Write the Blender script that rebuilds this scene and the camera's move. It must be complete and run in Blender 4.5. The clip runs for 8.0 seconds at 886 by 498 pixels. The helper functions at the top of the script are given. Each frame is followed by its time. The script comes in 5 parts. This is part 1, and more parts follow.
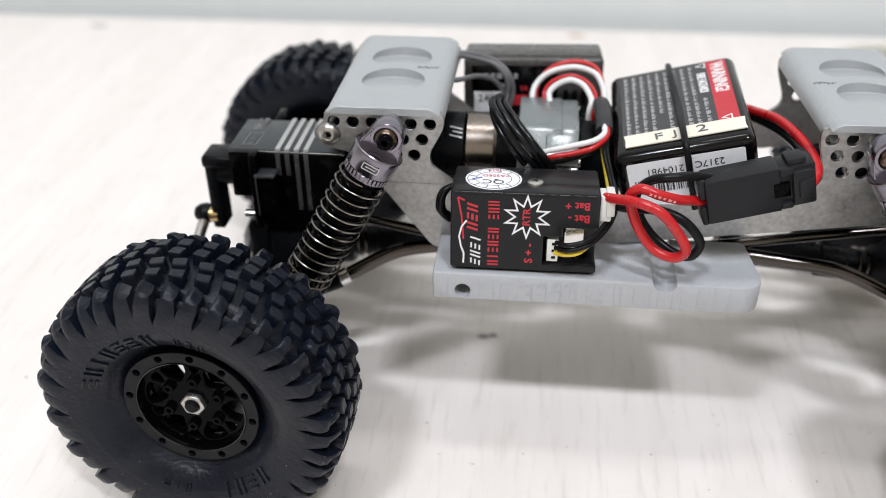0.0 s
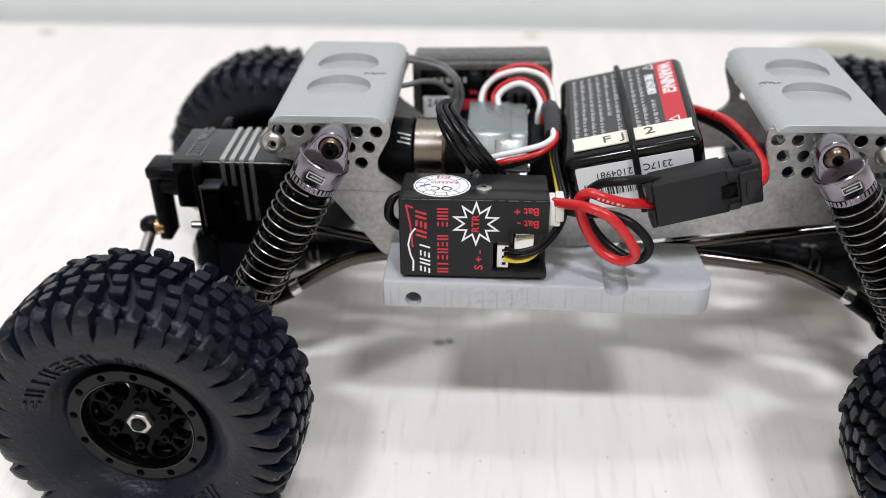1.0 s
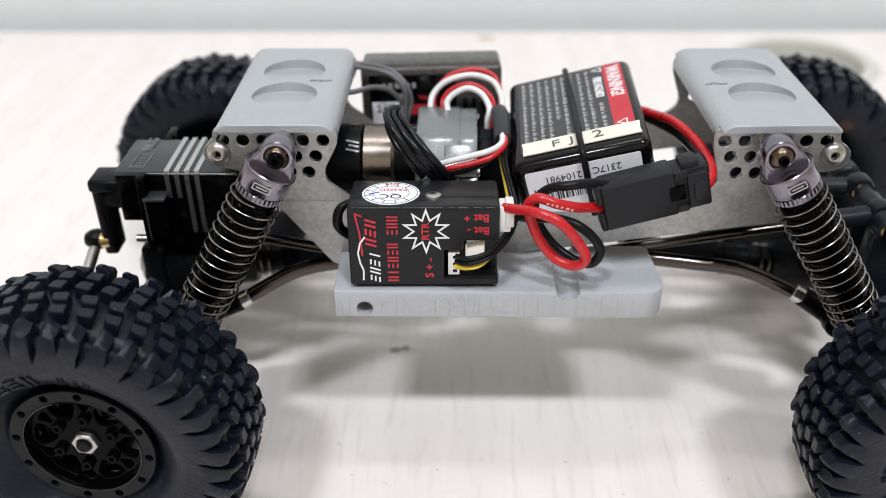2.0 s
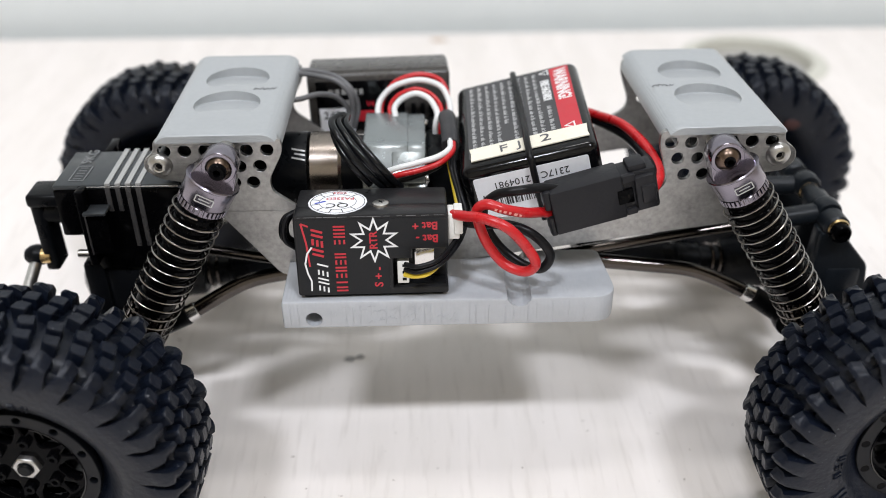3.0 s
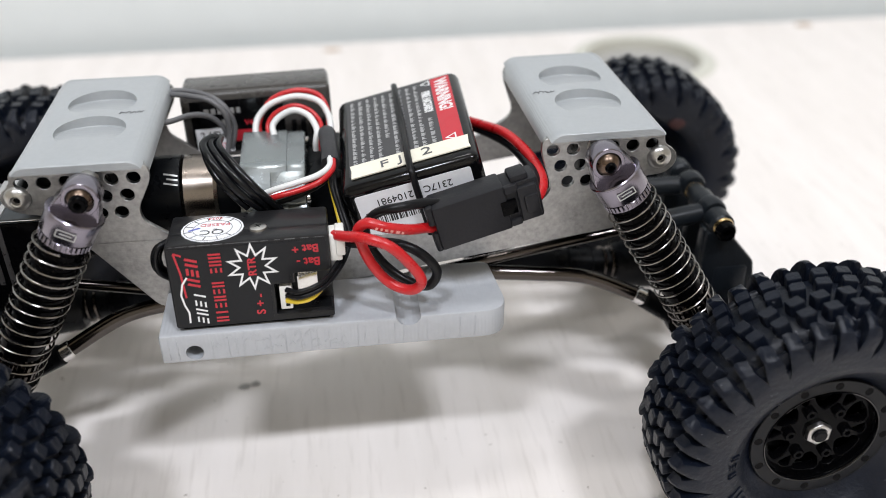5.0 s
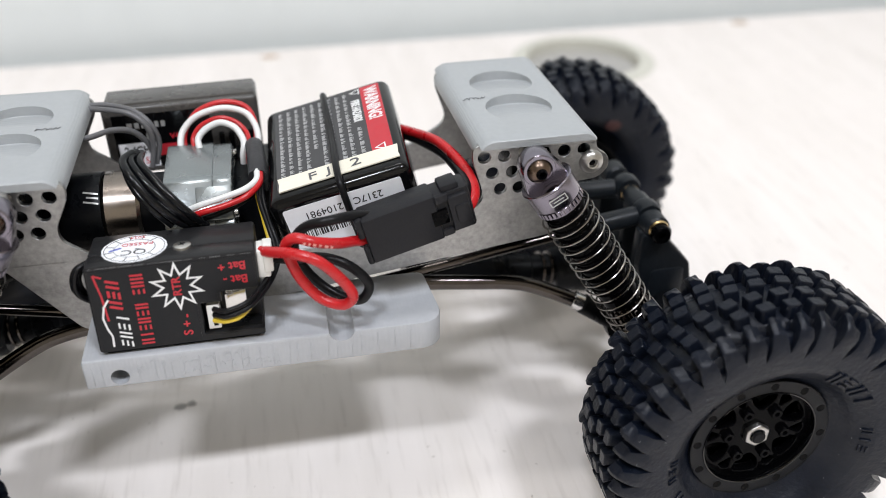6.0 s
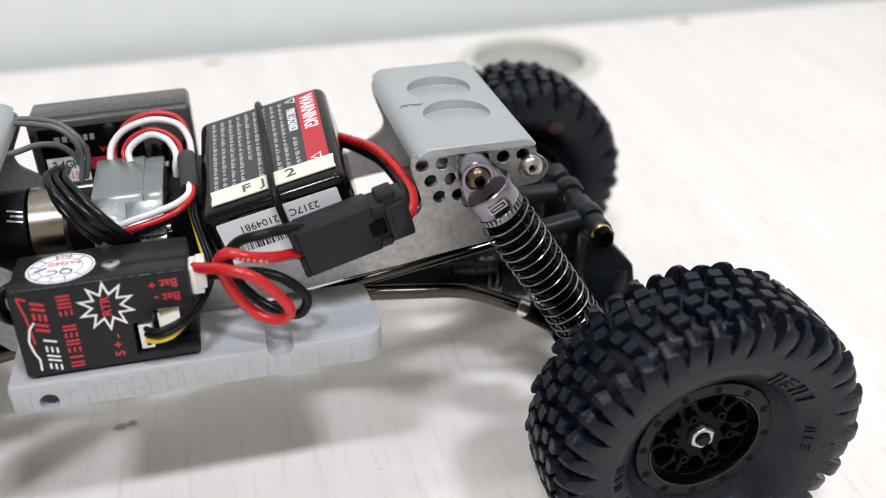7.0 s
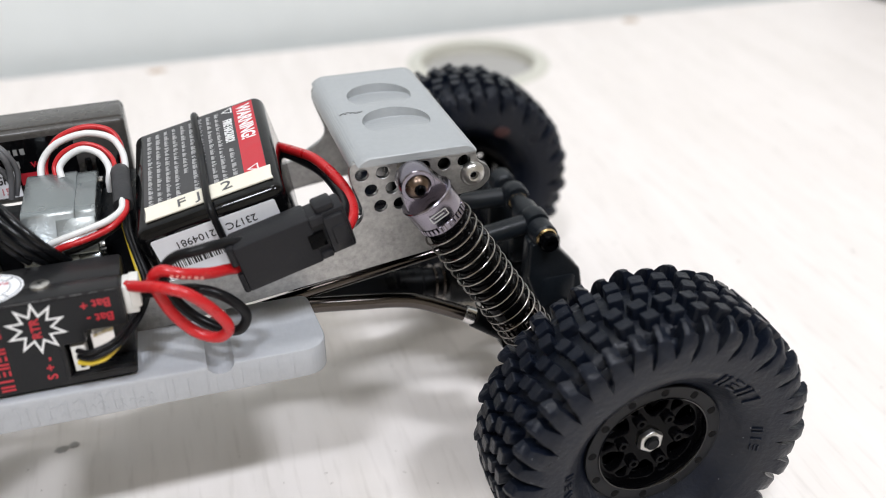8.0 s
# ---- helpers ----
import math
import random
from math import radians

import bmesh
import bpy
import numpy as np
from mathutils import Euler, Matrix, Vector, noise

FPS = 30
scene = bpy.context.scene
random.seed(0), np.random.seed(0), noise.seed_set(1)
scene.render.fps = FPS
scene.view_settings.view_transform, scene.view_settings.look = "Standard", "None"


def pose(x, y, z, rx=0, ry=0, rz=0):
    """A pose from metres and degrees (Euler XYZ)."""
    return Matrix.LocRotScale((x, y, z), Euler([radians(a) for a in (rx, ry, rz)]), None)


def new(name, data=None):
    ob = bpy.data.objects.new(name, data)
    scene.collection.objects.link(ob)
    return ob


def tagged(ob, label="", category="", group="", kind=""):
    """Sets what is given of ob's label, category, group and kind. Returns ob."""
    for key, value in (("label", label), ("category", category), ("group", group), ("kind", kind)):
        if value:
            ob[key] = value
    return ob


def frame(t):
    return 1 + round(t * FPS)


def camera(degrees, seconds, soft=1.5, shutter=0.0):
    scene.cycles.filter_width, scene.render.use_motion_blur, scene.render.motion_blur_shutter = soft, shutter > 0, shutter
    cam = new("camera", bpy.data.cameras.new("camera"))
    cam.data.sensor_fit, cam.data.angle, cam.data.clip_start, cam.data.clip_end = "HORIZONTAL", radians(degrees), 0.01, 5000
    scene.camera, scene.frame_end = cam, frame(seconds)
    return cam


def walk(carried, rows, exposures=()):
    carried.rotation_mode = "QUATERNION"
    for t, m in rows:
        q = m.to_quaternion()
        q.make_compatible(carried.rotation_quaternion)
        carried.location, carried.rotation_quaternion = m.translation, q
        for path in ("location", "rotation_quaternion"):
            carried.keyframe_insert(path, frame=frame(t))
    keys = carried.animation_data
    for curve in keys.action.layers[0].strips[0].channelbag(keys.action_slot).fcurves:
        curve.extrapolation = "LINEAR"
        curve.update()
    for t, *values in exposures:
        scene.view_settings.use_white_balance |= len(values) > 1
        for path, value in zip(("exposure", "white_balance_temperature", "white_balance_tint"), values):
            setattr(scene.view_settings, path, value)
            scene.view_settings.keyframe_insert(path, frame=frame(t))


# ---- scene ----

cam = camera(52.41, 8.0, 0.9)
# seconds, place in metres, turn in degrees
ROWS = [
    (0.0, -0.01922, -0.19054, 0.15055, 57.764, 0.453, 6.119),
    (0.5, -0.01758, -0.18917, 0.15080, 57.729, 0.476, 4.890),
    (1.0, -0.01581, -0.18751, 0.15094, 57.685, 0.473, 3.662),
    (1.5, -0.01434, -0.18624, 0.15097, 57.715, 0.454, 2.372),
    (3.0, -0.01012, -0.18252, 0.15111, 57.758, 0.338, -1.622),
    (3.5, -0.00829, -0.18113, 0.15111, 57.782, 0.340, -2.999),
    (4.0, -0.00678, -0.17994, 0.15061, 57.966, 0.274, -4.491),
    (4.5, -0.00506, -0.17870, 0.15069, 57.979, 0.297, -6.011),
    (6.0, 0.00181, -0.17418, 0.15048, 58.091, 0.256, -11.037),
    (6.5, 0.00418, -0.17278, 0.15058, 58.050, 0.222, -12.575),
    (7.0, 0.00602, -0.17161, 0.15043, 58.103, 0.135, -14.082),
    (7.5, 0.00782, -0.17053, 0.15034, 58.131, 0.101, -15.588),
    (8.0, 0.01026, -0.16971, 0.15045, 58.156, 0.162, -16.979),
]
cam.data.dof.use_dof, cam.data.dof.focus_distance, cam.data.dof.aperture_fstop = True, 0.176, 11.0
walk(cam, [(row[0], pose(*row[1:])) for row in ROWS])

# ---- light ----
world = bpy.data.worlds.new("world")
scene.world = world
world.use_nodes = True
wn = world.node_tree
wn.nodes["Background"].inputs[0].default_value = (0.93, 0.97, 1.0, 1)
wn.nodes["Background"].inputs[1].default_value = 0.25
scene.view_settings.exposure = 0.0


def tube_lamp(place, length, width, watts, colour=(0.946, 0.985, 1.082)):
    data = bpy.data.lights.new("ceiling_lamp", "AREA")
    data.shape, data.size, data.size_y, data.energy = "RECTANGLE", length, width, watts
    data.color = colour
    ob = new("ceiling_lamp", data)
    ob.matrix_basis = pose(*place)
    return ob


for x in (-0.55, 0.55):
    tube_lamp((x, -0.98, 1.85), 0.30, 0.14, 21.6)
tube_lamp((0.0, 0.02, 1.85), 0.60, 0.14, 5.8, (0.990, 0.985, 1.010))


# ---- materials ----
def material(name, colour, rough=0.5, metal=0.0, vary=0.12, scale=300.0, bump=0.0, bump_scale=800.0, coat=0.0, shine=0.5):
    """Principled material with mottling at two scales and fine relief."""
    m = bpy.data.materials.new(name)
    m.use_nodes = True
    n, l = m.node_tree.nodes, m.node_tree.links
    b = n["Principled BSDF"]
    b.inputs["Metallic"].default_value = metal
    b.inputs["Specular IOR Level"].default_value = shine
    b.inputs["Coat Weight"].default_value = coat
    b.inputs["Coat Roughness"].default_value = 0.12
    tc = n.new("ShaderNodeTexCoord")
    big, small = n.new("ShaderNodeTexNoise"), n.new("ShaderNodeTexNoise")
    big.inputs["Scale"].default_value, small.inputs["Scale"].default_value = scale, scale * 9
    big.inputs["Detail"].default_value = small.inputs["Detail"].default_value = 4
    l.new(tc.outputs["Object"], big.inputs["Vector"])
    l.new(tc.outputs["Object"], small.inputs["Vector"])
    mix = n.new("ShaderNodeMath")
    mix.operation = "ADD"
    l.new(big.outputs["Fac"], mix.inputs[0])
    l.new(small.outputs["Fac"], mix.inputs[1])
    ramp = n.new("ShaderNodeMapRange")
    ramp.inputs["From Min"].default_value, ramp.inputs["From Max"].default_value = 0.6, 1.4
    ramp.inputs["To Min"].default_value, ramp.inputs["To Max"].default_value = 1 - vary, 1 + vary
    l.new(mix.outputs[0], ramp.inputs["Value"])
    tint = n.new("ShaderNodeVectorMath")
    tint.operation = "SCALE"
    tint.inputs[0].default_value = colour
    l.new(ramp.outputs[0], tint.inputs["Scale"])
    l.new(tint.outputs[0], b.inputs["Base Color"])
    rr = n.new("ShaderNodeMapRange")
    rr.inputs["From Min"].default_value, rr.inputs["From Max"].default_value = 0.3, 0.7
    rr.inputs["To Min"].default_value, rr.inputs["To Max"].default_value = max(0.02, rough * 0.8), min(1, rough * 1.2)
    l.new(big.outputs["Fac"], rr.inputs["Value"])
    l.new(rr.outputs[0], b.inputs["Roughness"])
    if bump:
        t = n.new("ShaderNodeTexNoise")
        t.inputs["Scale"].default_value, t.inputs["Detail"].default_value = bump_scale, 5
        l.new(tc.outputs["Object"], t.inputs["Vector"])
        bm = n.new("ShaderNodeBump")
        bm.inputs["Strength"].default_value, bm.inputs["Distance"].default_value = bump, 0.0003
        l.new(t.outputs["Fac"], bm.inputs["Height"])
        l.new(bm.outputs[0], b.inputs["Normal"])
    return m


def brushed(name, colour, rough, stretch=(4, 60, 60), vary=0.15):
    """Bare sheet metal with a grain that runs along local x."""
    m = material(name, colour, rough, 1.0, vary, 120)
    n, l = m.node_tree.nodes, m.node_tree.links
    b = n["Principled BSDF"]
    tc, mp, t = n.new("ShaderNodeTexCoord"), n.new("ShaderNodeMapping"), n.new("ShaderNodeTexNoise")
    mp.inputs["Scale"].default_value = stretch
    t.inputs["Scale"].default_value, t.inputs["Detail"].default_value = 60, 6
    l.new(tc.outputs["Object"], mp.inputs["Vector"])
    l.new(mp.outputs[0], t.inputs["Vector"])
    bm = n.new("ShaderNodeBump")
    bm.inputs["Strength"].default_value, bm.inputs["Distance"].default_value = 0.35, 0.0002
    l.new(t.outputs["Fac"], bm.inputs["Height"])
    l.new(bm.outputs[0], b.inputs["Normal"])
    return m


def table_material():
    """Whitewashed wood-grain laminate: pale, with fine grey streaks along y and a few specks."""
    m = bpy.data.materials.new("whitewashed_laminate")
    m.use_nodes = True
    n, l = m.node_tree.nodes, m.node_tree.links
    b = n["Principled BSDF"]
    tc, mp = n.new("ShaderNodeTexCoord"), n.new("ShaderNodeMapping")
    mp.inputs["Rotation"].default_value = (0, 0, radians(-2))
    mp.inputs["Scale"].default_value = (14, 1.4, 1)
    l.new(tc.outputs["Object"], mp.inputs["Vector"])
    a, c = n.new("ShaderNodeTexNoise"), n.new("ShaderNodeTexNoise")
    a.inputs["Scale"].default_value, a.inputs["Detail"].default_value, a.inputs["Roughness"].default_value = 5, 6, 0.65
    c.inputs["Scale"].default_value, c.inputs["Detail"].default_value = 38, 5
    l.new(mp.outputs[0], a.inputs["Vector"])
    l.new(mp.outputs[0], c.inputs["Vector"])
    r1, r2 = n.new("ShaderNodeValToRGB"), n.new("ShaderNodeValToRGB")
    r1.color_ramp.elements[0].position, r1.color_ramp.elements[0].color = 0.3, (0.770, 0.720, 0.676, 1)
    r1.color_ramp.elements[1].position, r1.color_ramp.elements[1].color = 0.62, (0.838, 0.786, 0.748, 1)
    r2.color_ramp.elements[0].position, r2.color_ramp.elements[0].color = 0.27, (0.72, 0.70, 0.68, 1)
    r2.color_ramp.elements[1].position, r2.color_ramp.elements[1].color = 0.45, (1, 1, 1, 1)
    l.new(a.outputs["Fac"], r1.inputs["Fac"])
    l.new(c.outputs["Fac"], r2.inputs["Fac"])
    mx = n.new("ShaderNodeMix")
    mx.data_type, mx.blend_type = "RGBA", "MULTIPLY"
    mx.inputs["Factor"].default_value = 0.40
    l.new(r1.outputs["Color"], mx.inputs["A"])
    l.new(r2.outputs["Color"], mx.inputs["B"])
    v = n.new("ShaderNodeTexNoise")
    v.inputs["Scale"].default_value, v.inputs["Detail"].default_value = 420, 2
    l.new(tc.outputs["Object"], v.inputs["Vector"])
    r3 = n.new("ShaderNodeValToRGB")
    r3.color_ramp.elements[0].position, r3.color_ramp.elements[0].color = 0.235, (0.35, 0.31, 0.27, 1)
    r3.color_ramp.elements[1].position, r3.color_ramp.elements[1].color = 0.275, (1, 1, 1, 1)
    l.new(v.outputs["Fac"], r3.inputs["Fac"])
    mx2 = n.new("ShaderNodeMix")
    mx2.data_type, mx2.blend_type = "RGBA", "MULTIPLY"
    mx2.inputs["Factor"].default_value = 0.8
    l.new(mx.outputs["Result"], mx2.inputs["A"])
    l.new(r3.outputs["Color"], mx2.inputs["B"])
    l.new(mx2.outputs["Result"], b.inputs["Base Color"])
    b.inputs["Roughness"].default_value = 0.42
    bm = n.new("ShaderNodeBump")
    bm.inputs["Strength"].default_value, bm.inputs["Distance"].default_value = 0.15, 0.0004
    l.new(c.outputs["Fac"], bm.inputs["Height"])
    l.new(bm.outputs[0], b.inputs["Normal"])
    return m


def printed_material(name, colour, across="Z", lines=1500, relief=0.35):
    """Matt printed plastic with fine layer lines across z and faint smears."""
    m = material(name, colour, 0.36, 0, 0.05, 90)
    n, l = m.node_tree.nodes, m.node_tree.links
    b = n["Principled BSDF"]
    tc, w = n.new("ShaderNodeTexCoord"), n.new("ShaderNodeTexWave")
    w.bands_direction = across
    w.inputs["Scale"].default_value, w.inputs["Distortion"].default_value = lines, 4.0
    w.inputs["Detail Scale"].default_value = 0.25
    l.new(tc.outputs["Object"], w.inputs["Vector"])
    bm = n.new("ShaderNodeBump")
    bm.inputs["Strength"].default_value, bm.inputs["Distance"].default_value = relief, 0.0002
    l.new(w.outputs["Fac"], bm.inputs["Height"])
    l.new(bm.outputs[0], b.inputs["Normal"])
    return m


def rubber_material():
    """Blue-black rubber with pale dust specks and broad greyish patches."""
    m = material("tyre_rubber", (0.0044, 0.0066, 0.0130), 0.34, 0, 0.3, 160, 0.5, 1100, shine=0.24)
    n, l = m.node_tree.nodes, m.node_tree.links
    b = n["Principled BSDF"]
    was = b.inputs["Base Color"].links[0].from_socket
    tc = n.new("ShaderNodeTexCoord")
    for scale, lo, hi, colour, most in ((1500, 0.73, 0.76, (0.28, 0.29, 0.31, 1), 0.8), (75, 0.52, 0.80, (0.040, 0.040, 0.040, 1), 0.35)):
        t, r, mx = n.new("ShaderNodeTexNoise"), n.new("ShaderNodeMapRange"), n.new("ShaderNodeMix")
        t.inputs["Scale"].default_value, t.inputs["Detail"].default_value = scale, 3
        l.new(tc.outputs["Object"], t.inputs["Vector"])
        r.inputs["From Min"].default_value, r.inputs["From Max"].default_value, r.inputs["To Max"].default_value = lo, hi, most
        l.new(t.outputs["Fac"], r.inputs["Value"])
        mx.data_type = "RGBA"
        mx.inputs["B"].default_value = colour
        l.new(r.outputs[0], mx.inputs["Factor"])
        l.new(was, mx.inputs["A"])
        was = mx.outputs["Result"]
    l.new(was, b.inputs["Base Color"])
    return m


TABLE = table_material()
WALL = material("pale_wall_paint", (0.76, 0.80, 0.80), 0.7, 0, 0.03, 6, 0.1, 60)
NUT = material("satin_steel", (0.50, 0.49, 0.47), 0.36, 1.0, 0.1, 300)
CAN = material("bronze_chrome", (0.24, 0.208, 0.182), 0.27, 1.0, 0.1, 150)
# paint of the unseen room, its tone set for warm fill light
ROOM = material("bounce_room_paint", (0.70, 0.635, 0.525), 0.8, 0, 0.04, 3)
RUBBER = rubber_material()
GLOSS = material("gloss_black_metal", (0.0014, 0.0014, 0.0017), 0.11, 0, 0.2, 200, shine=0.05)
BLACK = material("black_plastic", (0.0038, 0.0043, 0.0053), 0.30, 0, 0.25, 200, 0.15, 1500, shine=0.12)
SATIN = material("satin_black_plastic", (0.007, 0.0073, 0.008), 0.3, 0, 0.15, 200, 0.1, 1800, shine=0.15)
LINKPLASTIC = material("blue_black_nylon", (0.0075, 0.0098, 0.0128), 0.34, 0, 0.2, 200, 0.15, 1500, shine=0.24)
SHELF = printed_material("grey_printed_shelf", (0.43, 0.445, 0.468), "X", 420, 0.10)
PRINT = printed_material("grey_printed_plastic", (0.36, 0.378, 0.388), "Z", 900, 0.10)
RXCASE = material("grey_black_plastic", (0.062, 0.058, 0.054), 0.28, 0, 0.15, 120, 0.15, 900, shine=0.45)
SHEET = brushed("brushed_aluminium", (0.395, 0.393, 0.388), 0.38, vary=0.3)
STEEL = material("bright_steel", (0.72, 0.71, 0.70), 0.2, 1.0, 0.08, 300)
SPRING = material("spring_steel", (0.29, 0.275, 0.26), 0.22, 1.0, 0.06, 300)
CHROME = material("smoked_chrome", (0.085, 0.075, 0.069), 0.15, 1.0, 0.1, 150)
MAUVE = material("mauve_anodised_metal", (0.25, 0.232, 0.272), 0.22, 1.0, 0.08, 250)
BRONZE = material("bronze_bushing", (0.145, 0.105, 0.08), 0.3, 1.0, 0.15, 400)
BRASS = material("brass", (0.7, 0.5, 0.24), 0.25, 1.0, 0.1, 400)
GEAR = material("grey_anodised_metal", (0.26, 0.285, 0.29), 0.24, 0.7, 0.06, 250, 0.10, 1500)
SERVO = material("dark_grey_anodised_metal", (0.060, 0.066, 0.071), 0.35, 0.6, 0.12, 250)
WRAP = material("glossy_black_wrap", (0.003, 0.003, 0.0035), 0.12, 0, 0.2, 120, 0.35, 120, shine=0.3)
FACELABEL = material("grey_print_label", (0.068, 0.068, 0.070), 0.45, 0, 0.1, 200, shine=0.15)
LIPGLOSS = material("polished_black_metal", (0.0014, 0.0014, 0.0017), 0.08, 0, 0.2, 200, shine=0.45)
RINGBLACK = material("matt_black_metal", (0.0036, 0.0042, 0.0058), 0.34, 0, 0.2, 200, shine=0.19)
CASE = material("slate_black_plastic", (0.016, 0.016, 0.017), 0.34, 0, 0.15, 200, 0.1, 1800, shine=0.22)
HOUSING = material("charcoal_nylon", (0.0145, 0.0145, 0.0168), 0.4, 0, 0.15, 200, 0.15, 1500, shine=0.2)
LABEL = material("charcoal_label", (0.018, 0.0185, 0.020), 0.4, 0, 0.1, 200, shine=0.15)
WHITE = material("white_print", (0.8, 0.8, 0.8), 0.5, 0, 0.03, 300)
PAPER = material("white_paper_label", (0.87, 0.88, 0.91), 0.45, 0, 0.03, 150)
TAPE = material("cream_masking_tape", (0.80, 0.76, 0.64), 0.6, 0, 0.06, 120, 0.3, 700)
RED = material("red_print", (0.50, 0.020, 0.034), 0.4, 0, 0.06, 300)
PINK = material("faded_pink_print", (0.72, 0.30, 0.26), 0.45, 0, 0.2, 900)
WIRE_RED = material("red_silicone_wire", (0.50, 0.012, 0.016), 0.30, 0, 0.1, 200)
WIRE_BLACK = material("black_silicone_wire", (0.006, 0.006, 0.007), 0.33, 0, 0.2, 200, shine=0.2)
WIRE_WHITE = material("white_wire", (0.75, 0.75, 0.74), 0.35, 0, 0.05, 200)
WIRE_YELLOW = material("yellow_wire", (0.72, 0.52, 0.04), 0.35, 0, 0.05, 200)
WIRE_MOTOR = material("slate_silicone_wire", (0.005, 0.0056, 0.0068), 0.2, 0, 0.15, 200, shine=0.3)
WIRE_GREY = material("grey_coax_wire", (0.12, 0.12, 0.125), 0.4, 0, 0.1, 200)
SLEEVE = material("dark_heat_shrink", (0.034, 0.034, 0.037), 0.42, 0, 0.15, 300, 0.25, 900, shine=0.3)
NYLON = material("white_nylon", (0.74, 0.73, 0.69), 0.4, 0, 0.04, 200)
PALEINK = material("pale_grey_print", (0.50, 0.50, 0.50), 0.5, 0, 0.1, 300)
INK = material("black_ink", (0.015, 0.015, 0.016), 0.5, 0, 0.1, 300)
BLUE = material("blue_ink", (0.05, 0.08, 0.45), 0.5, 0, 0.1, 300)
DARKRED = material("red_paint_dab", (0.040, 0.009, 0.008), 0.8, 0, 0.1, 300)
# darker copy of the silver print, side shade put into the colour
SIDEPRINT = material("shaded_side_print", (0.065, 0.062, 0.062), 0.3, 0.3, 0.15, 300)
DIMPRINT = material("dim_silver_print", (0.20, 0.205, 0.21), 0.35, 0.3, 0.15, 300)
SILVERPRINT = material("silver_print", (0.42, 0.42, 0.41), 0.35, 0.4, 0.05, 300)
GROMMET = material("cream_plastic", (0.60, 0.59, 0.52), 0.5, 0, 0.05, 60)
GREYCAP = material("warm_grey_plastic", (0.40, 0.39, 0.37), 0.6, 0, 0.06, 60)
KNOT = material("wood_knot", (0.42, 0.30, 0.20), 0.6, 0, 0.4, 300)
PENCIL = material("pencil_grey", (0.10, 0.10, 0.105), 0.6, 0, 0.3, 900)
SMUDGE = material("grey_scuff", (0.40, 0.38, 0.36), 0.6, 0, 0.3, 900)


# ---- shaping helpers ----
def part(name, bm, mat, parent=None, label="", smooth=True, at_world=False):
    """Links a bmesh, or a mesh, as one object under a thing or a part."""
    if isinstance(bm, bpy.types.Mesh):
        me = bm
    else:
        me = bpy.data.meshes.new(name)
        bm.to_mesh(me)
        bm.free()
    if mat and not me.materials:
        me.materials.append(mat)
    if smooth and len(me.polygons):
        me.polygons.foreach_set("use_smooth", [True] * len(me.polygons))
        me.set_sharp_from_angle(angle=radians(38))
    ob = new(name, me)
    if parent:
        ob.parent = parent
        if at_world:
            ob.matrix_parent_inverse = (parent.matrix_basis if not parent.parent else parent.parent.matrix_basis @ parent.matrix_basis).inverted()
    return tagged(ob, label)


def thing(name, m, label, category, group=""):
    ob = new(name)
    ob.empty_display_size = 0.01
    ob.matrix_basis = m
    return tagged(ob, label, category, group)


def box(bm, lo, hi, bevel=0.0, seg=2, m=None):
    lo, hi = Vector(lo), Vector(hi)
    c, s = (lo + hi) / 2, hi - lo
    made = bmesh.ops.create_cube(bm, size=1, matrix=Matrix.Translation(c) @ Matrix.Diagonal((*s, 1)))["verts"]
    if bevel:
        edges = {e for v in made for e in v.link_edges}
        out = bmesh.ops.bevel(bm, geom=list(edges), offset=bevel, segments=seg, profile=0.5, affect="EDGES")
        made = list({v for f in out["faces"] for v in f.verts} | {v for v in made if v.is_valid})
    if m:
        bmesh.ops.transform(bm, matrix=m, verts=made)
    return made


def boxm(lo, hi, bevel=0.0, seg=2, m=None):
    bm = bmesh.new()
    box(bm, lo, hi, bevel, seg, m)
    return bm


def lathe(bm, rows, n=32, m=None, close=False):
    """Turns (r, h) rows about local z; r 0 gives a pole."""
    rings = []
    for r, h in rows:
        if r < 1e-7:
            rings.append([bm.verts.new((0, 0, h))])
        else:
            rings.append([bm.verts.new((r * math.cos(2 * math.pi * k / n), r * math.sin(2 * math.pi * k / n), h)) for k in range(n)])
    pairs = list(zip(rings, rings[1:])) + ([(rings[-1], rings[0])] if close else [])
    for a, b in pairs:
        for k in range(n):
            j = (k + 1) % n
            if len(a) == 1 and len(b) == 1:
                continue
            if len(a) == 1:
                bm.faces.new((a[0], b[j], b[k]))
            elif len(b) == 1:
                bm.faces.new((a[k], a[j], b[0]))
            else:
                bm.faces.new((a[k], a[j], b[j], b[k]))
    verts = [v for ring in rings for v in ring]
    if m:
        bmesh.ops.transform(bm, matrix=m, verts=verts)
    bmesh.ops.recalc_face_normals(bm, faces=[f for f in bm.faces])
    return verts


def lathem(rows, n=32, m=None, close=False):
    bm = bmesh.new()
    lathe(bm, rows, n, m, close)
    return bm


def along(a, b):
    """A pose at a whose z points to b, and the distance."""
    a, b = Vector(a), Vector(b)
    return Matrix.Translation(a) @ (b - a).to_track_quat("Z", "Y").to_matrix().to_4x4(), (b - a).length


def rod(bm, a, b, r, n=16, bevel=0.0002, r2=None):
    m, d = along(a, b)
    r2 = r if r2 is None else r2
    lathe(bm, [(0, 0), (r - bevel, 0), (r, bevel), (r2, d - bevel), (r2 - bevel, d), (0, d)], n, m)


def rodm(a, b, r, n=16, bevel=0.0002, r2=None):
    bm = bmesh.new()
    rod(bm, a, b, r, n, bevel, r2)
    return bm


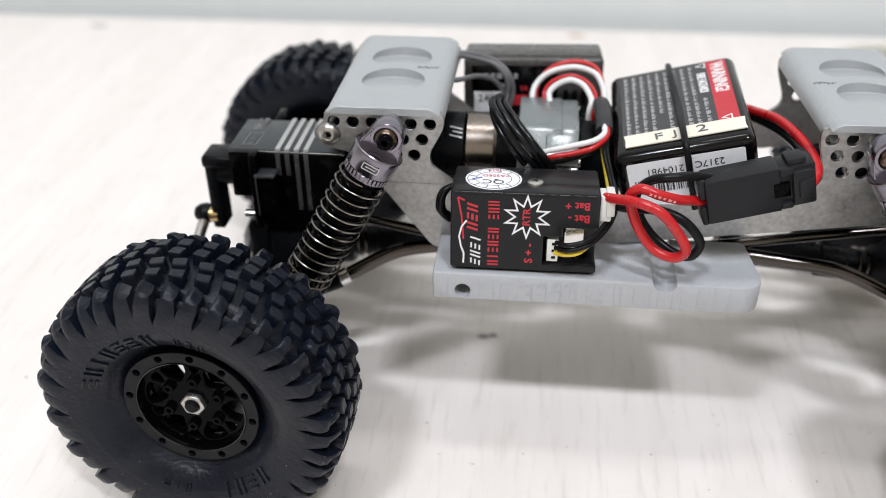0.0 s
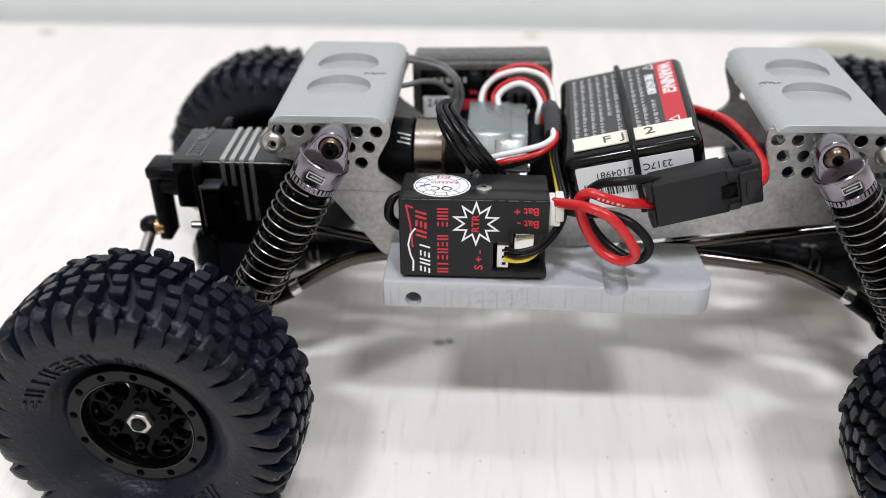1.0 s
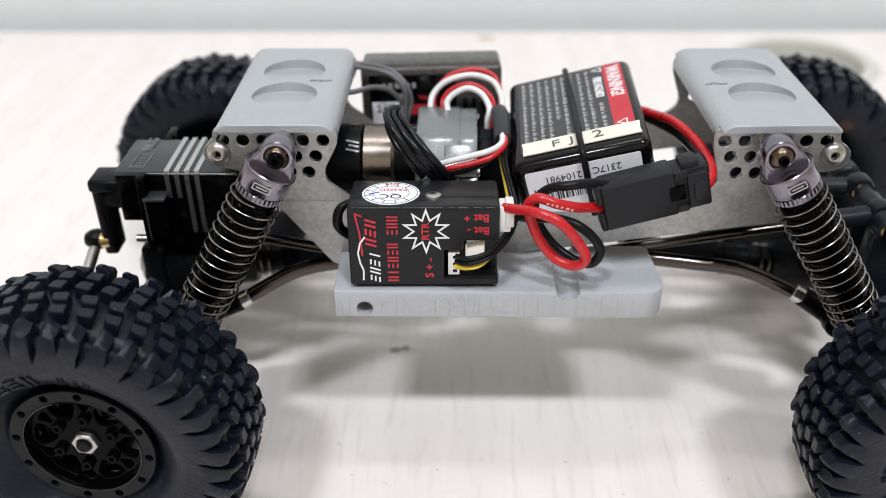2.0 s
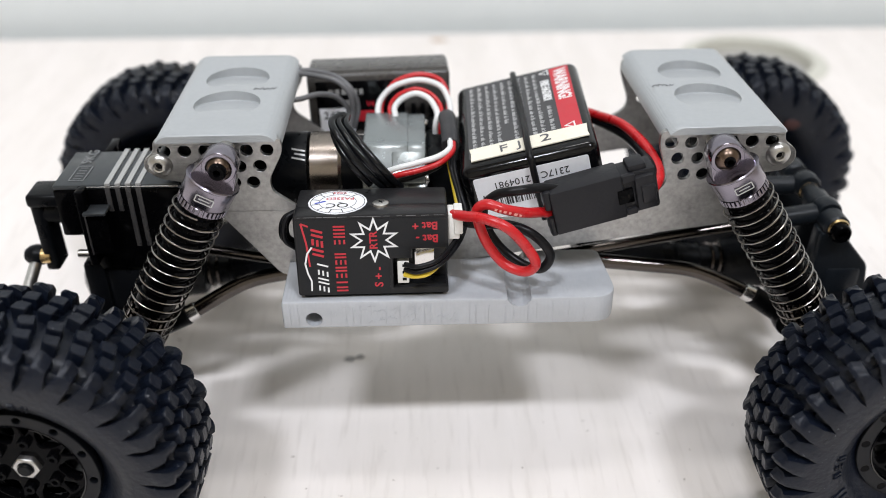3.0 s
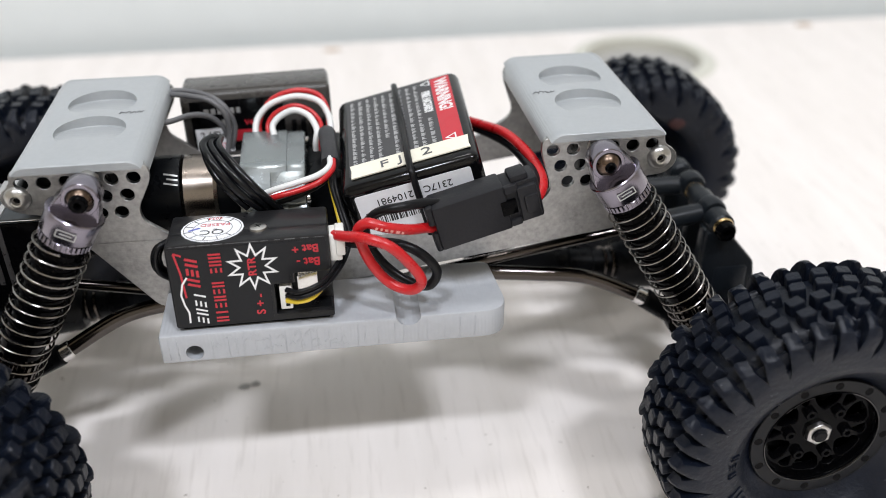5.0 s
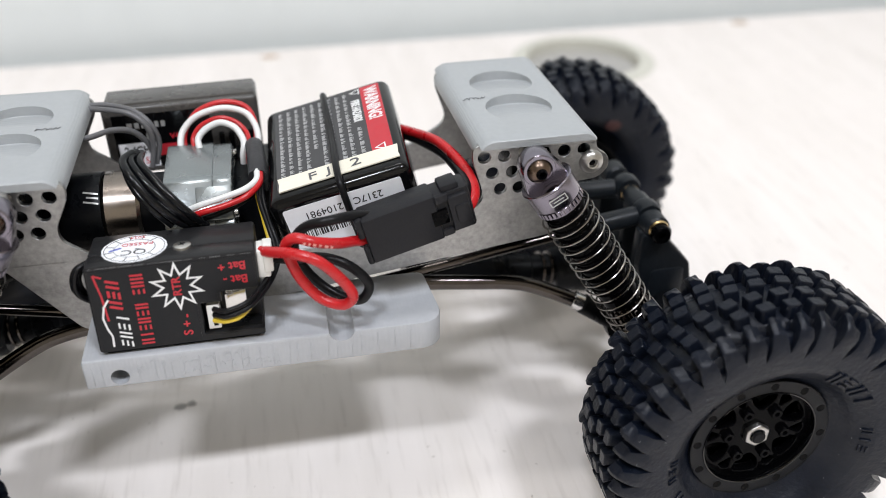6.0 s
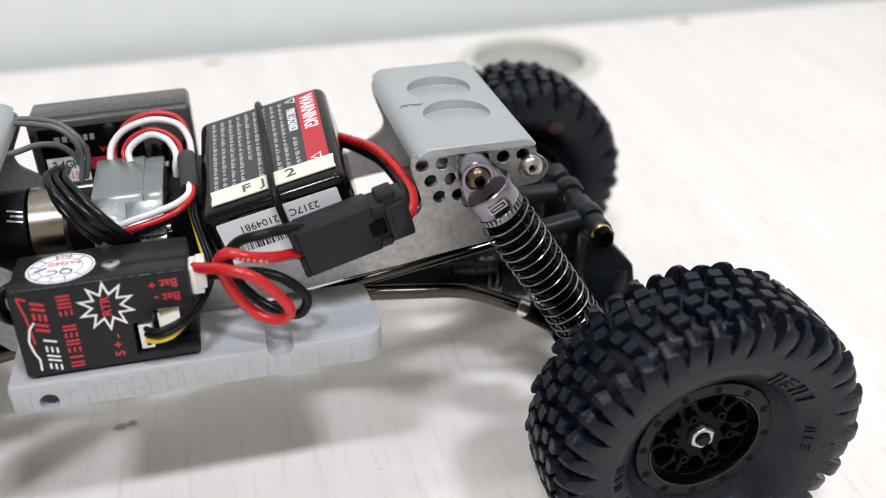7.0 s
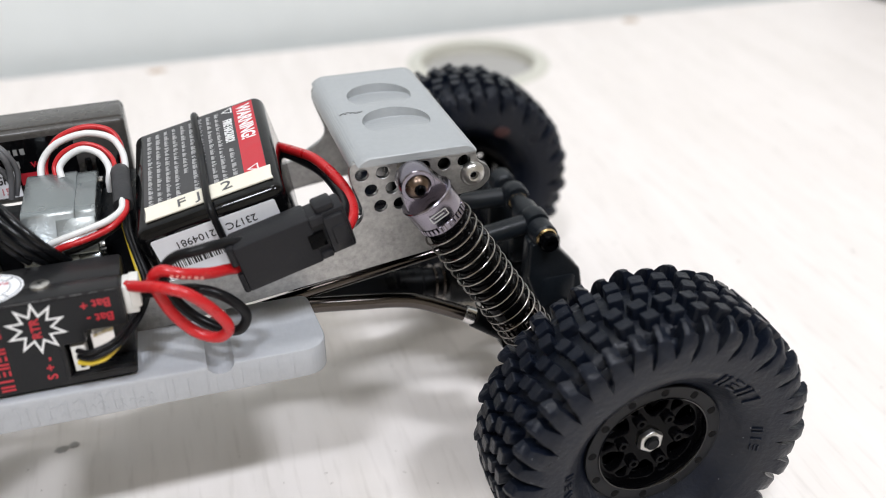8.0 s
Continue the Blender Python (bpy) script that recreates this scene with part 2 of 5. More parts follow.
def smooth_path(points, steps=8):
    pts = [Vector(p) for p in points]
    pts = [2 * pts[0] - pts[1]] + pts + [2 * pts[-1] - pts[-2]]
    out = []
    for i in range(1, len(pts) - 2):
        p0, p1, p2, p3 = pts[i - 1 : i + 3]
        for k in range(steps):
            t = k / steps
            out.append(0.5 * (2 * p1 + (p2 - p0) * t + (2 * p0 - 5 * p1 + 4 * p2 - p3) * t * t + (3 * p1 - p0 - 3 * p2 + p3) * t**3))
    return out + [pts[-2]]


def tube(bm, path, r, n=10, cap=True):
    """Sweeps a round section along a list of points."""
    pts = [Vector(p) for p in path]
    up = None
    rings = []
    for i, p in enumerate(pts):
        d = (pts[min(i + 1, len(pts) - 1)] - pts[max(i - 1, 0)]).normalized()
        if up is None:
            up = d.orthogonal().normalized()
        up = (up - d * up.dot(d)).normalized()
        side = d.cross(up)
        rings.append([bm.verts.new(p + r * (math.cos(2 * math.pi * k / n) * up + math.sin(2 * math.pi * k / n) * side)) for k in range(n)])
    for a, b in zip(rings, rings[1:]):
        for k in range(n):
            j = (k + 1) % n
            bm.faces.new((a[k], a[j], b[j], b[k]))
    if cap:
        bm.faces.new(rings[0][::-1])
        bm.faces.new(rings[-1])


def tubem(points, r, n=10, steps=8):
    bm = bmesh.new()
    tube(bm, smooth_path(points, steps), r, n)
    return bm


def flat(outline, holes=(), thick=0.001, bevel=0.0, res=6, m=None):
    """A plate cut from 2D outlines (lists of points, or (x, y, r) circles), centred on z 0. Returns a mesh."""
    cu = bpy.data.curves.new("cut", "CURVE")
    cu.dimensions, cu.fill_mode, cu.extrude, cu.bevel_depth, cu.bevel_resolution, cu.offset = "2D", "BOTH", thick / 2 - bevel, bevel, 1, -bevel
    for shape in (outline, *holes):
        if len(shape) == 3 and not hasattr(shape[0], "__len__"):
            x, y, r = shape
            shape = [(x + r * math.cos(2 * math.pi * k / 20), y + r * math.sin(2 * math.pi * k / 20)) for k in range(20)]
        sp = cu.splines.new("POLY")
        sp.points.add(len(shape) - 1)
        for p, (x, y) in zip(sp.points, shape):
            p.co = (x, y, 0, 1)
        sp.use_cyclic_u = True
    return curve_mesh(cu, m)


def curve_mesh(cu, m=None):
    ob = bpy.data.objects.new("cut", cu)
    scene.collection.objects.link(ob)
    me = bpy.data.meshes.new_from_object(ob.evaluated_get(bpy.context.evaluated_depsgraph_get()))
    bpy.data.objects.remove(ob)
    bpy.data.curves.remove(cu)
    if m:
        me.transform(m)
    return me


def text(body, size, m, stretch=1.0, thick=0.00004, bold=0.0):
    """Printed writing as a thin mesh, centred, in the plane of m's x and y."""
    cu = bpy.data.curves.new("writing", "FONT")
    cu.offset = bold
    cu.body, cu.size, cu.align_x, cu.align_y, cu.extrude, cu.resolution_u = body, size, "CENTER", "CENTER", thick, 3
    return curve_mesh(cu, m @ Matrix.Diagonal((stretch, 1, 1, 1)))


def rounded(points, r, n=5):
    """Rounds a polygon's corners; r one radius or one for each corner."""
    out, k = [], len(points)
    for i in range(k):
        p0, p, p2 = Vector(points[i - 1]), Vector(points[i]), Vector(points[(i + 1) % k])
        rr = r[i] if hasattr(r, "__len__") else r
        a, b = (p0 - p), (p2 - p)
        d = min(rr, a.length * 0.48, b.length * 0.48)
        a, b = p + a.normalized() * d, p + b.normalized() * d
        for j in range(n + 1):
            t = j / n
            out.append(tuple((1 - t) ** 2 * a + 2 * t * (1 - t) * p + t * t * b))
    return out


FACING = pose(0, 0, 0, 90)  # lays an xy drawing upright, seen from the front

# ---- setting ----
def structure(name, bm, mat, label, category):
    return tagged(part(name, bm, mat, None, "", smooth=False), label, category, kind="structure")


# table top with a round cable hole
table_top = flat([(-0.85, -0.55), (0.85, -0.55), (0.85, 0.262), (-0.85, 0.262)], [(0.1455, 0.2175, 0.0275)], 0.025, 0.0008, m=pose(0, 0, -0.0125))
table = structure("table_top", table_top, TABLE, "whitewashed wood-grain laminate table top with specks", "table")
for x in (-0.79, 0.79):
    for y in (-0.49, 0.20):
        part("table_leg", boxm((x - 0.025, y - 0.025, -0.75), (x + 0.025, y + 0.025, -0.025), 0.003), GREYCAP, table)
structure("wall_north", boxm((-2.2, 0.275, -0.75), (2.2, 0.375, 1.9)), WALL, "pale mint-grey painted wall behind the table", "wall")
# unseen side walls, back wall and ceiling, added to bounce fill light
structure("wall_west", boxm((-2.3, -2.2, -0.75), (-2.2, 0.275, 1.9)), ROOM, "unseen pale beige side wall, added to bounce light", "wall")
structure("wall_east", boxm((2.2, -2.2, -0.75), (2.3, 0.275, 1.9)), ROOM, "unseen pale beige side wall, added to bounce light", "wall")
structure("wall_south", boxm((-2.3, -2.3, -0.75), (2.3, -2.2, 1.9)), ROOM, "unseen pale beige wall behind the camera, added to bounce light", "wall")
structure("ceiling", boxm((-2.3, -2.3, 1.9), (2.3, 0.375, 1.95)), ROOM, "unseen pale beige ceiling, added to bounce light", "ceiling")
structure("floor", boxm((-2.3, -2.3, -0.8), (2.3, 0.375, -0.75)), GREYCAP, "plain grey floor under the table", "floor")

grommet = thing("cable_grommet", pose(0.1455, 0.2175, 0), "cream plastic cable grommet with grey lid in the table top", "cable grommet")
part("rim", lathem([(0.0265, -0.010), (0.0265, 0.0008), (0.0275, 0.0018), (0.031, 0.0016), (0.0338, 0.0002), (0.0338, 0.00005), (0.0275, 0.00005)], 56), GROMMET, grommet)
part("lid", lathem([(0, -0.0052), (0.0235, -0.0052), (0.0264, -0.0046), (0.0264, -0.008), (0, -0.008)], 48), GREYCAP, grommet, "warm grey sunken lid")


def blot(name, x, y, r, mat, label, squash=0.6, seed=1):
    rng = random.Random(seed)
    pts = [(r * (0.75 + 0.45 * rng.random()) * math.cos(a), squash * r * (0.75 + 0.45 * rng.random()) * math.sin(a)) for a in [2 * math.pi * k / 18 for k in range(18)]]
    me = flat(rounded(pts, r * 0.2, 2), (), 0.0001, m=pose(x, y, 0.0001))
    return tagged(part(name, me, mat), label, "stain", "marks on the table", "structure")


blot("wood_knot", -0.0009, 0.2519, 0.0042, KNOT, "small brown knot in the pale table top", seed=2)
blot("wood_knot", 0.2443, 0.2543, 0.0046, KNOT, "small brown knot in the pale table top", seed=3)
blot("wood_knot", -0.2482, 0.2477, 0.0045, SMUDGE, "small greyish knot in the pale table top", seed=4)
blot("scuff", -0.0304, 0.0035, 0.0016, SMUDGE, "small grey scuff on the pale table top", 0.7, 5)
blot("scuff", -0.0276, 0.0042, 0.0012, SMUDGE, "small grey scuff on the pale table top", 0.8, 6)

# dark object of unknown kind; its capped round form is made up
dark_object = thing("container", pose(0.414, 0.250, 0), "dark object of unknown kind standing at the back of the table", "container")
part("body", lathem([(0, 0), (0.0185, 0), (0.0200, 0.0015), (0.0200, 0.0400), (0.0185, 0.0420), (0, 0.0420)], 40), BLACK, dark_object)
part("cap", lathem([(0, 0.0420), (0.0150, 0.0420), (0.0155, 0.0426), (0.0155, 0.0520), (0.0145, 0.0530), (0, 0.0530)], 40), SATIN, dark_object)

# ---- crawler ----
AXLE_X, AXLE_Z, WHEEL_Y = 0.0835, 0.0297, 0.054
crawler = thing("rc_crawler", pose(0, 0, 0), "bare-chassis model rock crawler with knobbly black tyres on the table", "rc car")


# profile of the tyre's outer half from the bead to where the side lugs begin: (half width from the middle, radius)
SIDE = [(0.0060, 0.0132), (0.0066, 0.0142), (0.0094, 0.0160), (0.0112, 0.0174), (0.0122, 0.0189)]
# skin of the side lugs, from the sidewall up over the tread's edge, and the floor of the slots between them
SKIN = [(0.0122, 0.0189), (0.01285, 0.0204), (0.0131, 0.0218), (0.0133, 0.0231), (0.0134, 0.0243), (0.0134, 0.0256), (0.0131, 0.0270), (0.0125, 0.0282), (0.0116, 0.0290), (0.0104, 0.0296), (0.0092, 0.0299), (0.0087, 0.0286), (0.0084, 0.0264)]
SLOT = [(0.0122, 0.0189), (0.01285, 0.0204), (0.0130, 0.0217), (0.0127, 0.0226), (0.0121, 0.0233), (0.0115, 0.0239), (0.0109, 0.0246), (0.0103, 0.0251), (0.0097, 0.0256), (0.0092, 0.0259), (0.0088, 0.0260), (0.0085, 0.0261), (0.0083, 0.0262)]
LUGS = 40


def on_profile(rows, s):
    """Place on a profile; s 0 at its start, 1 at its end."""
    k = s * (len(rows) - 1)
    i = min(int(k), len(rows) - 2)
    return Vector(rows[i]).lerp(Vector(rows[i + 1]), k - i)


def narrow(bm):
    """Draws the tyre in from its inner side; the outer face stays."""
    for v in bm.verts:
        v.co.y = -0.0128 + (v.co.y + 0.0128) * 0.87


def cyl(r, y, a):
    return Vector((r * math.cos(a), y, r * math.sin(a)))


def ease(x):
    x = min(1.0, max(0.0, x))
    return x * x * (3 - 2 * x)


def shoulder(bm, side, rng):
    """One shoulder of the tyre: narrow deep slits, long and short by turns, that open into shallow gaps between slanted lugs."""
    pitch = 2 * math.pi / LUGS
    starts = [rng.uniform(0.19, 0.25) if k % 2 else rng.uniform(0.31, 0.38) for k in range(LUGS)]
    widths = [rng.uniform(0.88, 1.12) for k in range(LUGS)]
    shifts = [rng.uniform(-0.03, 0.03) for k in range(LUGS)]
    rows = []
    for i in range(37):
        s = i / 36
        top, low = on_profile(SKIN, s), on_profile(SLOT, s)
        lean = 0.055 * (1 - s) ** 2
        sill = ease((s - 0.40) / 0.10) * (1 - ease((s - 0.66) / 0.14))

        def half(k):
            """Half of a slot's width, in lugs."""
            k %= LUGS
            return 0.004 + widths[k] * (0.145 * ease((s - starts[k]) / 0.20) + 0.085 * ease((s - 0.47) / 0.16) + 0.02 * ease((s - 0.75) / 0.2))

        def deep(k):
            k %= LUGS
            return ease((s - starts[k]) / 0.08) * (1 - 0.32 * sill)

        def middle(k):
            j = k % LUGS
            return k + shifts[j] + (0.55 if j % 2 else 0.15) * max(0.0, 0.5 - s)

        facet = ease((s - 0.58) / 0.10) * (1 - ease((s - 0.90) / 0.08))
        ring = []
        for k in range(LUGS):
            g, h, a0, a1, d, d2 = half(k), half(k + 1), middle(k), middle(k + 1), deep(k), deep(k + 1)
            proud = 0.00025 * ease((s - 0.3) / 0.2) * (1 - ease((s - 0.75) / 0.2)) * (1 if k % 2 else -1)
            crest = top + Vector((proud, proud * 0.8))
            cut = crest.lerp(low, 0.26 * facet)
            cols = [(a0, top.lerp(low, d)), (a0 + g * 0.84, top.lerp(low, d)), (a0 + g, cut.lerp(low, 0.05 * d)), (a0 + g + 0.05, cut), ((a0 + g + a1 - h) / 2 + 0.06, crest), (a1 - h - 0.05, crest), (a1 - h, crest.lerp(low, 0.05 * d2)), (a1 - h * 0.84, top.lerp(low, d2))]
            for u, p in cols:
                ring.append(bm.verts.new(cyl(p.y, side * p.x, (u + (0.5 if side > 0 else 0)) * pitch + lean)))
        rows.append(ring)
    n = len(rows[0])
    for p, q in zip(rows, rows[1:]):
        for k in range(n):
            j = (k + 1) % n
            bm.faces.new((p[k], p[j], q[j], q[k]) if side > 0 else (p[k], q[k], q[j], p[j]))


def tyre_mesh():
    bm = bmesh.new()
    lathe(bm, [(r, -w) for w, r in SIDE[::-1]] + [(0.0130, -0.006), (0.0130, 0.006)] + [(r, w) for w, r in SIDE], 84, pose(0, 0, 0, -90))
    lathe(bm, [(0.0256, -0.0092), (0.0266, -0.0084), (0.0275, -0.0070), (0.0279, -0.0040), (0.0280, 0.0), (0.0279, 0.0040), (0.0275, 0.0070), (0.0266, 0.0084), (0.0256, 0.0092)], 96, pose(0, 0, 0, -90))
    rng = random.Random(4)
    shoulder(bm, -1, rng)
    shoulder(bm, 1, rng)
    bmesh.ops.recalc_face_normals(bm, faces=bm.faces[:])
    narrow(bm)
    me = bpy.data.meshes.new("tyre")
    bm.to_mesh(me)
    bm.free()
    return me


BLOCK = [(-1.0, -0.82), (-0.86, -1.0), (0.86, -1.0), (1.0, -0.84), (1.0, 0.55), (0.66, 0.96), (0.52, 1.0), (-0.80, 1.0), (-0.97, 0.84)]


def lug(bm, outline, a, y, da, dy, r0, r1, turn=0.0, tip=0.0):
    """A tread block with rounded plan and softened top; da along and dy across the tread, tip tilts the top."""
    rings = []
    for f, k in ((0.0, 1.10), (0.6, 1.02), (0.91, 0.985), (0.97, 0.95), (1.0, 0.88)):
        ring = []
        for u, v in outline:
            r = r0 + (r1 - r0) * f + tip * v * f
            p, q = u * da * k, v * dy * k
            p, q = p * math.cos(turn) - q * math.sin(turn), p * math.sin(turn) + q * math.cos(turn)
            ring.append(bm.verts.new(cyl(r, y + q, a + p / r1)))
        rings.append(ring)
    n = len(outline)
    for p, q in zip(rings, rings[1:]):
        for k in range(n):
            j = (k + 1) % n
            bm.faces.new((p[k], p[j], q[j], q[k]))
    bm.faces.new(rings[-1])


def tread_mesh():
    """Two blocks a side in slightly slanted columns that end at the shoulder's lugs."""
    bm = bmesh.new()
    rng = random.Random(11)
    pitch = 2 * math.pi / LUGS
    R = 0.0303
    for k in range(LUGS):
        j = lambda s=0.006: rng.uniform(-s, s)
        for side in (-1, 1):
            a = (k + 0.5 + (0.5 if side > 0 else 0)) * pitch
            lug(bm, BLOCK, a + pitch * 0.20 + j(), side * 0.0021, 0.00140 + 0.0006 * j(0.12), 0.00136 * side, 0.0258, R, 0.20 * side)
            lug(bm, BLOCK, a + pitch * 0.08 + j(), side * 0.0059, 0.00140 + 0.0006 * j(0.12), 0.00136 * side, 0.0258, R - 0.0002, 0.12 * side)
    bmesh.ops.recalc_face_normals(bm, faces=bm.faces[:])
    narrow(bm)
    me = bpy.data.meshes.new("tread")
    bm.to_mesh(me)
    bm.free()
    return me


# groups of plain bars that stand for makers' words: strokes (x0, y0, x1, y1) in a box two units wide and high
SHAPES = {
    "post": [(0, -1, 0, 1)],
    "pair": [(-0.6, -1, -0.6, 1), (0.6, -1, 0.6, 1)],
    "rungs": [(-0.8, 0.8, 0.8, 0.8), (-0.8, 0.0, 0.8, 0.0), (-0.8, -0.8, 0.8, -0.8)],
}


def sidewall_marks():
    """Raised mouldings where the maker's words stand on the sidewall."""
    bm = bmesh.new()
    words = ((0.04, "rungs pair post pair rungs rungs pair", 0.170, 0.00150), (-1.28, "pair rungs pair", 0.115, 0.00085), (-3.50, "pair rungs pair post", 0.165, 0.0015), (-4.45, "pair post rungs", 0.115, 0.0009))
    for start, word, step, tall in words:
        for k, kind in enumerate(word.split()):
            a = start - step * k
            m = Matrix.Translation(cyl(0.0187, -0.01212, a)) @ Matrix.Rotation(-(a - math.pi / 2), 4, "Y") @ Matrix.Rotation(radians(27), 4, "X")
            wide = tall * 0.20
            for x0, z0, x1, z1 in SHAPES[kind]:
                p, q = Vector((x0 * tall * 0.72, 0, z0 * tall)), Vector((x1 * tall * 0.72, 0, z1 * tall))
                d = q - p
                turn = Matrix.Translation(p) @ Matrix.Rotation(math.atan2(-d.z, d.x), 4, "Y")
                box(bm, (-wide * 0.6, -0.00038, -wide), (d.length + wide * 0.6, 0.0007, wide), 0.0001, 1, m @ turn)
    me = bpy.data.meshes.new("sidewall_mark")
    bm.to_mesh(me)
    bm.free()
    return me


RIM_Y = -0.0090  # outer face of the bead ring, from the wheel's middle


def barrel_mesh():
    bm = bmesh.new()
    lathe(bm, [(0.0133, -0.0078), (0.0133, 0.0085), (0.0122, 0.0088), (0.0112, 0.0080), (0.0106, 0.002), (0.0106, -0.0060), (0.0114, -0.0077)], 56, pose(0, 0, 0, -90), close=True)
    me = bpy.data.meshes.new("wheel")
    bm.to_mesh(me)
    bm.free()
    return me


def spoke_disc_mesh():
    holes = []
    for k in range(6):
        a = 2 * math.pi * k / 6
        c, s = math.cos(a), math.sin(a)
        tri = [(0.0051, 0.0), (0.0072, 0.0022), (0.0093, 0.0026), (0.0098, 0.0), (0.0093, -0.0026), (0.0072, -0.0022)]
        holes.append(rounded([(x * c - y * s, x * s + y * c) for x, y in tri], 0.0009, 3))
        b = a + math.pi / 6
        c, s = math.cos(b), math.sin(b)
        small = [(0.0068, 0.0), (0.0092, 0.00125), (0.0097, 0.0), (0.0092, -0.00125)]
        holes.append(rounded([(x * c - y * s, x * s + y * c) for x, y in small], 0.0005, 3))
    return flat((0, 0, 0.0108), holes, 0.0022, 0.0003, m=pose(0, -0.0060, 0) @ FACING)


def ring_mesh():
    n = 12
    holes = [(0, 0, 0.0108)] + [(0.01225 * math.cos(2 * math.pi * k / n), 0.01225 * math.sin(2 * math.pi * k / n), 0.00075) for k in range(n)]
    fine = lambda r, k=64: [(r * math.cos(2 * math.pi * i / k), r * math.sin(2 * math.pi * i / k)) for i in range(k)]
    return flat(fine(0.0135), [fine(0.0110)] + holes[1:], 0.0017, 0.00015, m=pose(0, RIM_Y + 0.00085, 0) @ FACING)


def hexagon(r):
    return [(r * math.cos(math.pi / 3 * k), r * math.sin(math.pi / 3 * k)) for k in range(6)]


tyre_me, tread_me, marks_me = tyre_mesh(), tread_mesh(), sidewall_marks()
barrel_me, disc_me, ring_me = barrel_mesh(), spoke_disc_mesh(), ring_mesh()
nut_me = flat(hexagon(0.00255), [(0, 0, 0.0013)], 0.0022, 0.0003, m=pose(0, -0.0072, 0) @ FACING)
stub_bm = rodm((0, -0.0090, 0), (0, 0.012, 0), 0.00130, 16)
stub_me = bpy.data.meshes.new("axle_stub")
stub_bm.to_mesh(stub_me)
stub_bm.free()
hub_bm = bmesh.new()
lathe(hub_bm, [(0, -0.0068), (0.0034, -0.0068), (0.0038, -0.0064), (0.0042, 0.004), (0, 0.004)], 32, pose(0, 0, 0, -90) @ Matrix.Diagonal((1, 1, 1, 1)))
hub_me = bpy.data.meshes.new("hub")
hub_bm.to_mesh(hub_me)
hub_bm.free()
lugnut_bm = bmesh.new()
lathe(lugnut_bm, [(0.0004, 0.0006), (0.0005, 0.0012), (0.0010, 0.0012), (0.00115, 0.0010), (0.00115, -0.0012), (0, -0.0012), (0, 0.0006)], 16, pose(0, 0, 0, 90))
lugnut_me = bpy.data.meshes.new("wheel_bolt")
lugnut_bm.to_mesh(lugnut_me)
lugnut_bm.free()
lip_bm = bmesh.new()
lathe(lip_bm, [(0.01105, -0.0090), (0.01098, -0.00915), (0.01075, -0.00905), (0.01045, -0.0084), (0.0103, -0.0072), (0.0106, -0.0066), (0.01105, -0.0070)], 72, pose(0, 0, 0, -90), close=True)
lip_me = bpy.data.meshes.new("rim_lip")
lip_bm.to_mesh(lip_me)
lip_bm.free()
pin_bm = rodm((0, 0.0013, 0), (0, 0.0022, 0), 0.00058, 10, 0.0001)
pin_me = bpy.data.meshes.new("ring_bolt")
pin_bm.to_mesh(pin_me)
pin_bm.free()


def seated(me, w):
    """A copy of a tyre mesh, pressed flat where it stands on the table."""
    me, m = me.copy(), w.matrix_basis
    back = m.inverted()
    for v in me.vertices:
        p = m @ v.co
        if p.z < 0.0002:
            p.z = 0.0002
            v.co = back @ p
    return me


def wheel(x, y, facing, spin, label, words=0, wide=1.0, sink=0.0):
    """Barrel as the part; tyre, tread, disc, ring and bolts under it."""
    w = part("wheel", barrel_me, GLOSS, crawler, label)
    w.matrix_basis = pose(x, y, AXLE_Z, 0, 0, facing) @ pose(0, 0, 0, 0, spin, 0) @ Matrix.Diagonal((1.03, 1.03 * wide, 1.03, 1))
    part("tyre", seated(tyre_me, w), RUBBER, w)
    tagged(part("tread", seated(tread_me, w), RUBBER, w), kind="stuff")
    marks = part("sidewall_mark", marks_me, RUBBER, w, smooth=False)
    marks.matrix_basis = pose(0, 0, 0, 0, -words - spin, 0)
    tagged(marks, kind="stuff")
    part("spoke_disc", disc_me, GLOSS, w).matrix_basis = pose(0, sink, 0)
    part("bead_ring", ring_me, RINGBLACK, w, "matt black bead ring").matrix_basis = pose(0, sink, 0)
    part("hub", hub_me, GLOSS, w).matrix_basis = pose(0, sink, 0)
    part("axle_stub", stub_me, BLACK, w).matrix_basis = pose(0, sink, 0)
    part("hex_nut", nut_me, NUT, w, "bright steel hex nut", smooth=False).matrix_basis = pose(0, sink, 0)
    for k in range(6):
        a = 2 * math.pi * (k + 0.5) / 6
        part("wheel_bolt", lugnut_me, GLOSS, w).matrix_basis = pose(0.0056 * math.cos(a), -0.0070 + sink, 0.0056 * math.sin(a))
    part("rim_lip", lip_me, LIPGLOSS, w, "gloss black inner lip").matrix_basis = pose(0, sink, 0)
    for k in range(12):
        a = 2 * math.pi * k / 12
        part("ring_bolt", pin_me, BLACK, w).matrix_basis = pose(0.01225 * math.cos(a), RIM_Y + sink, 0.01225 * math.sin(a))
    return w


wheel(-AXLE_X + 0.0002, -WHEEL_Y - 0.0004, -3.4, 8, "black beadlock wheel with knobbly tyre", 158, 0.97)
wheel(AXLE_X + 0.0006, -WHEEL_Y - 0.0007, 0, 33, "black beadlock wheel with knobbly tyre", 262, 0.945, 0.0012)
wheel(-0.0822, WHEEL_Y, 179, 20, "black beadlock wheel with knobbly tyre")
far_wheel = wheel(AXLE_X - 0.0008, WHEEL_Y - 0.001, 180, 50, "black beadlock wheel with knobbly tyre")

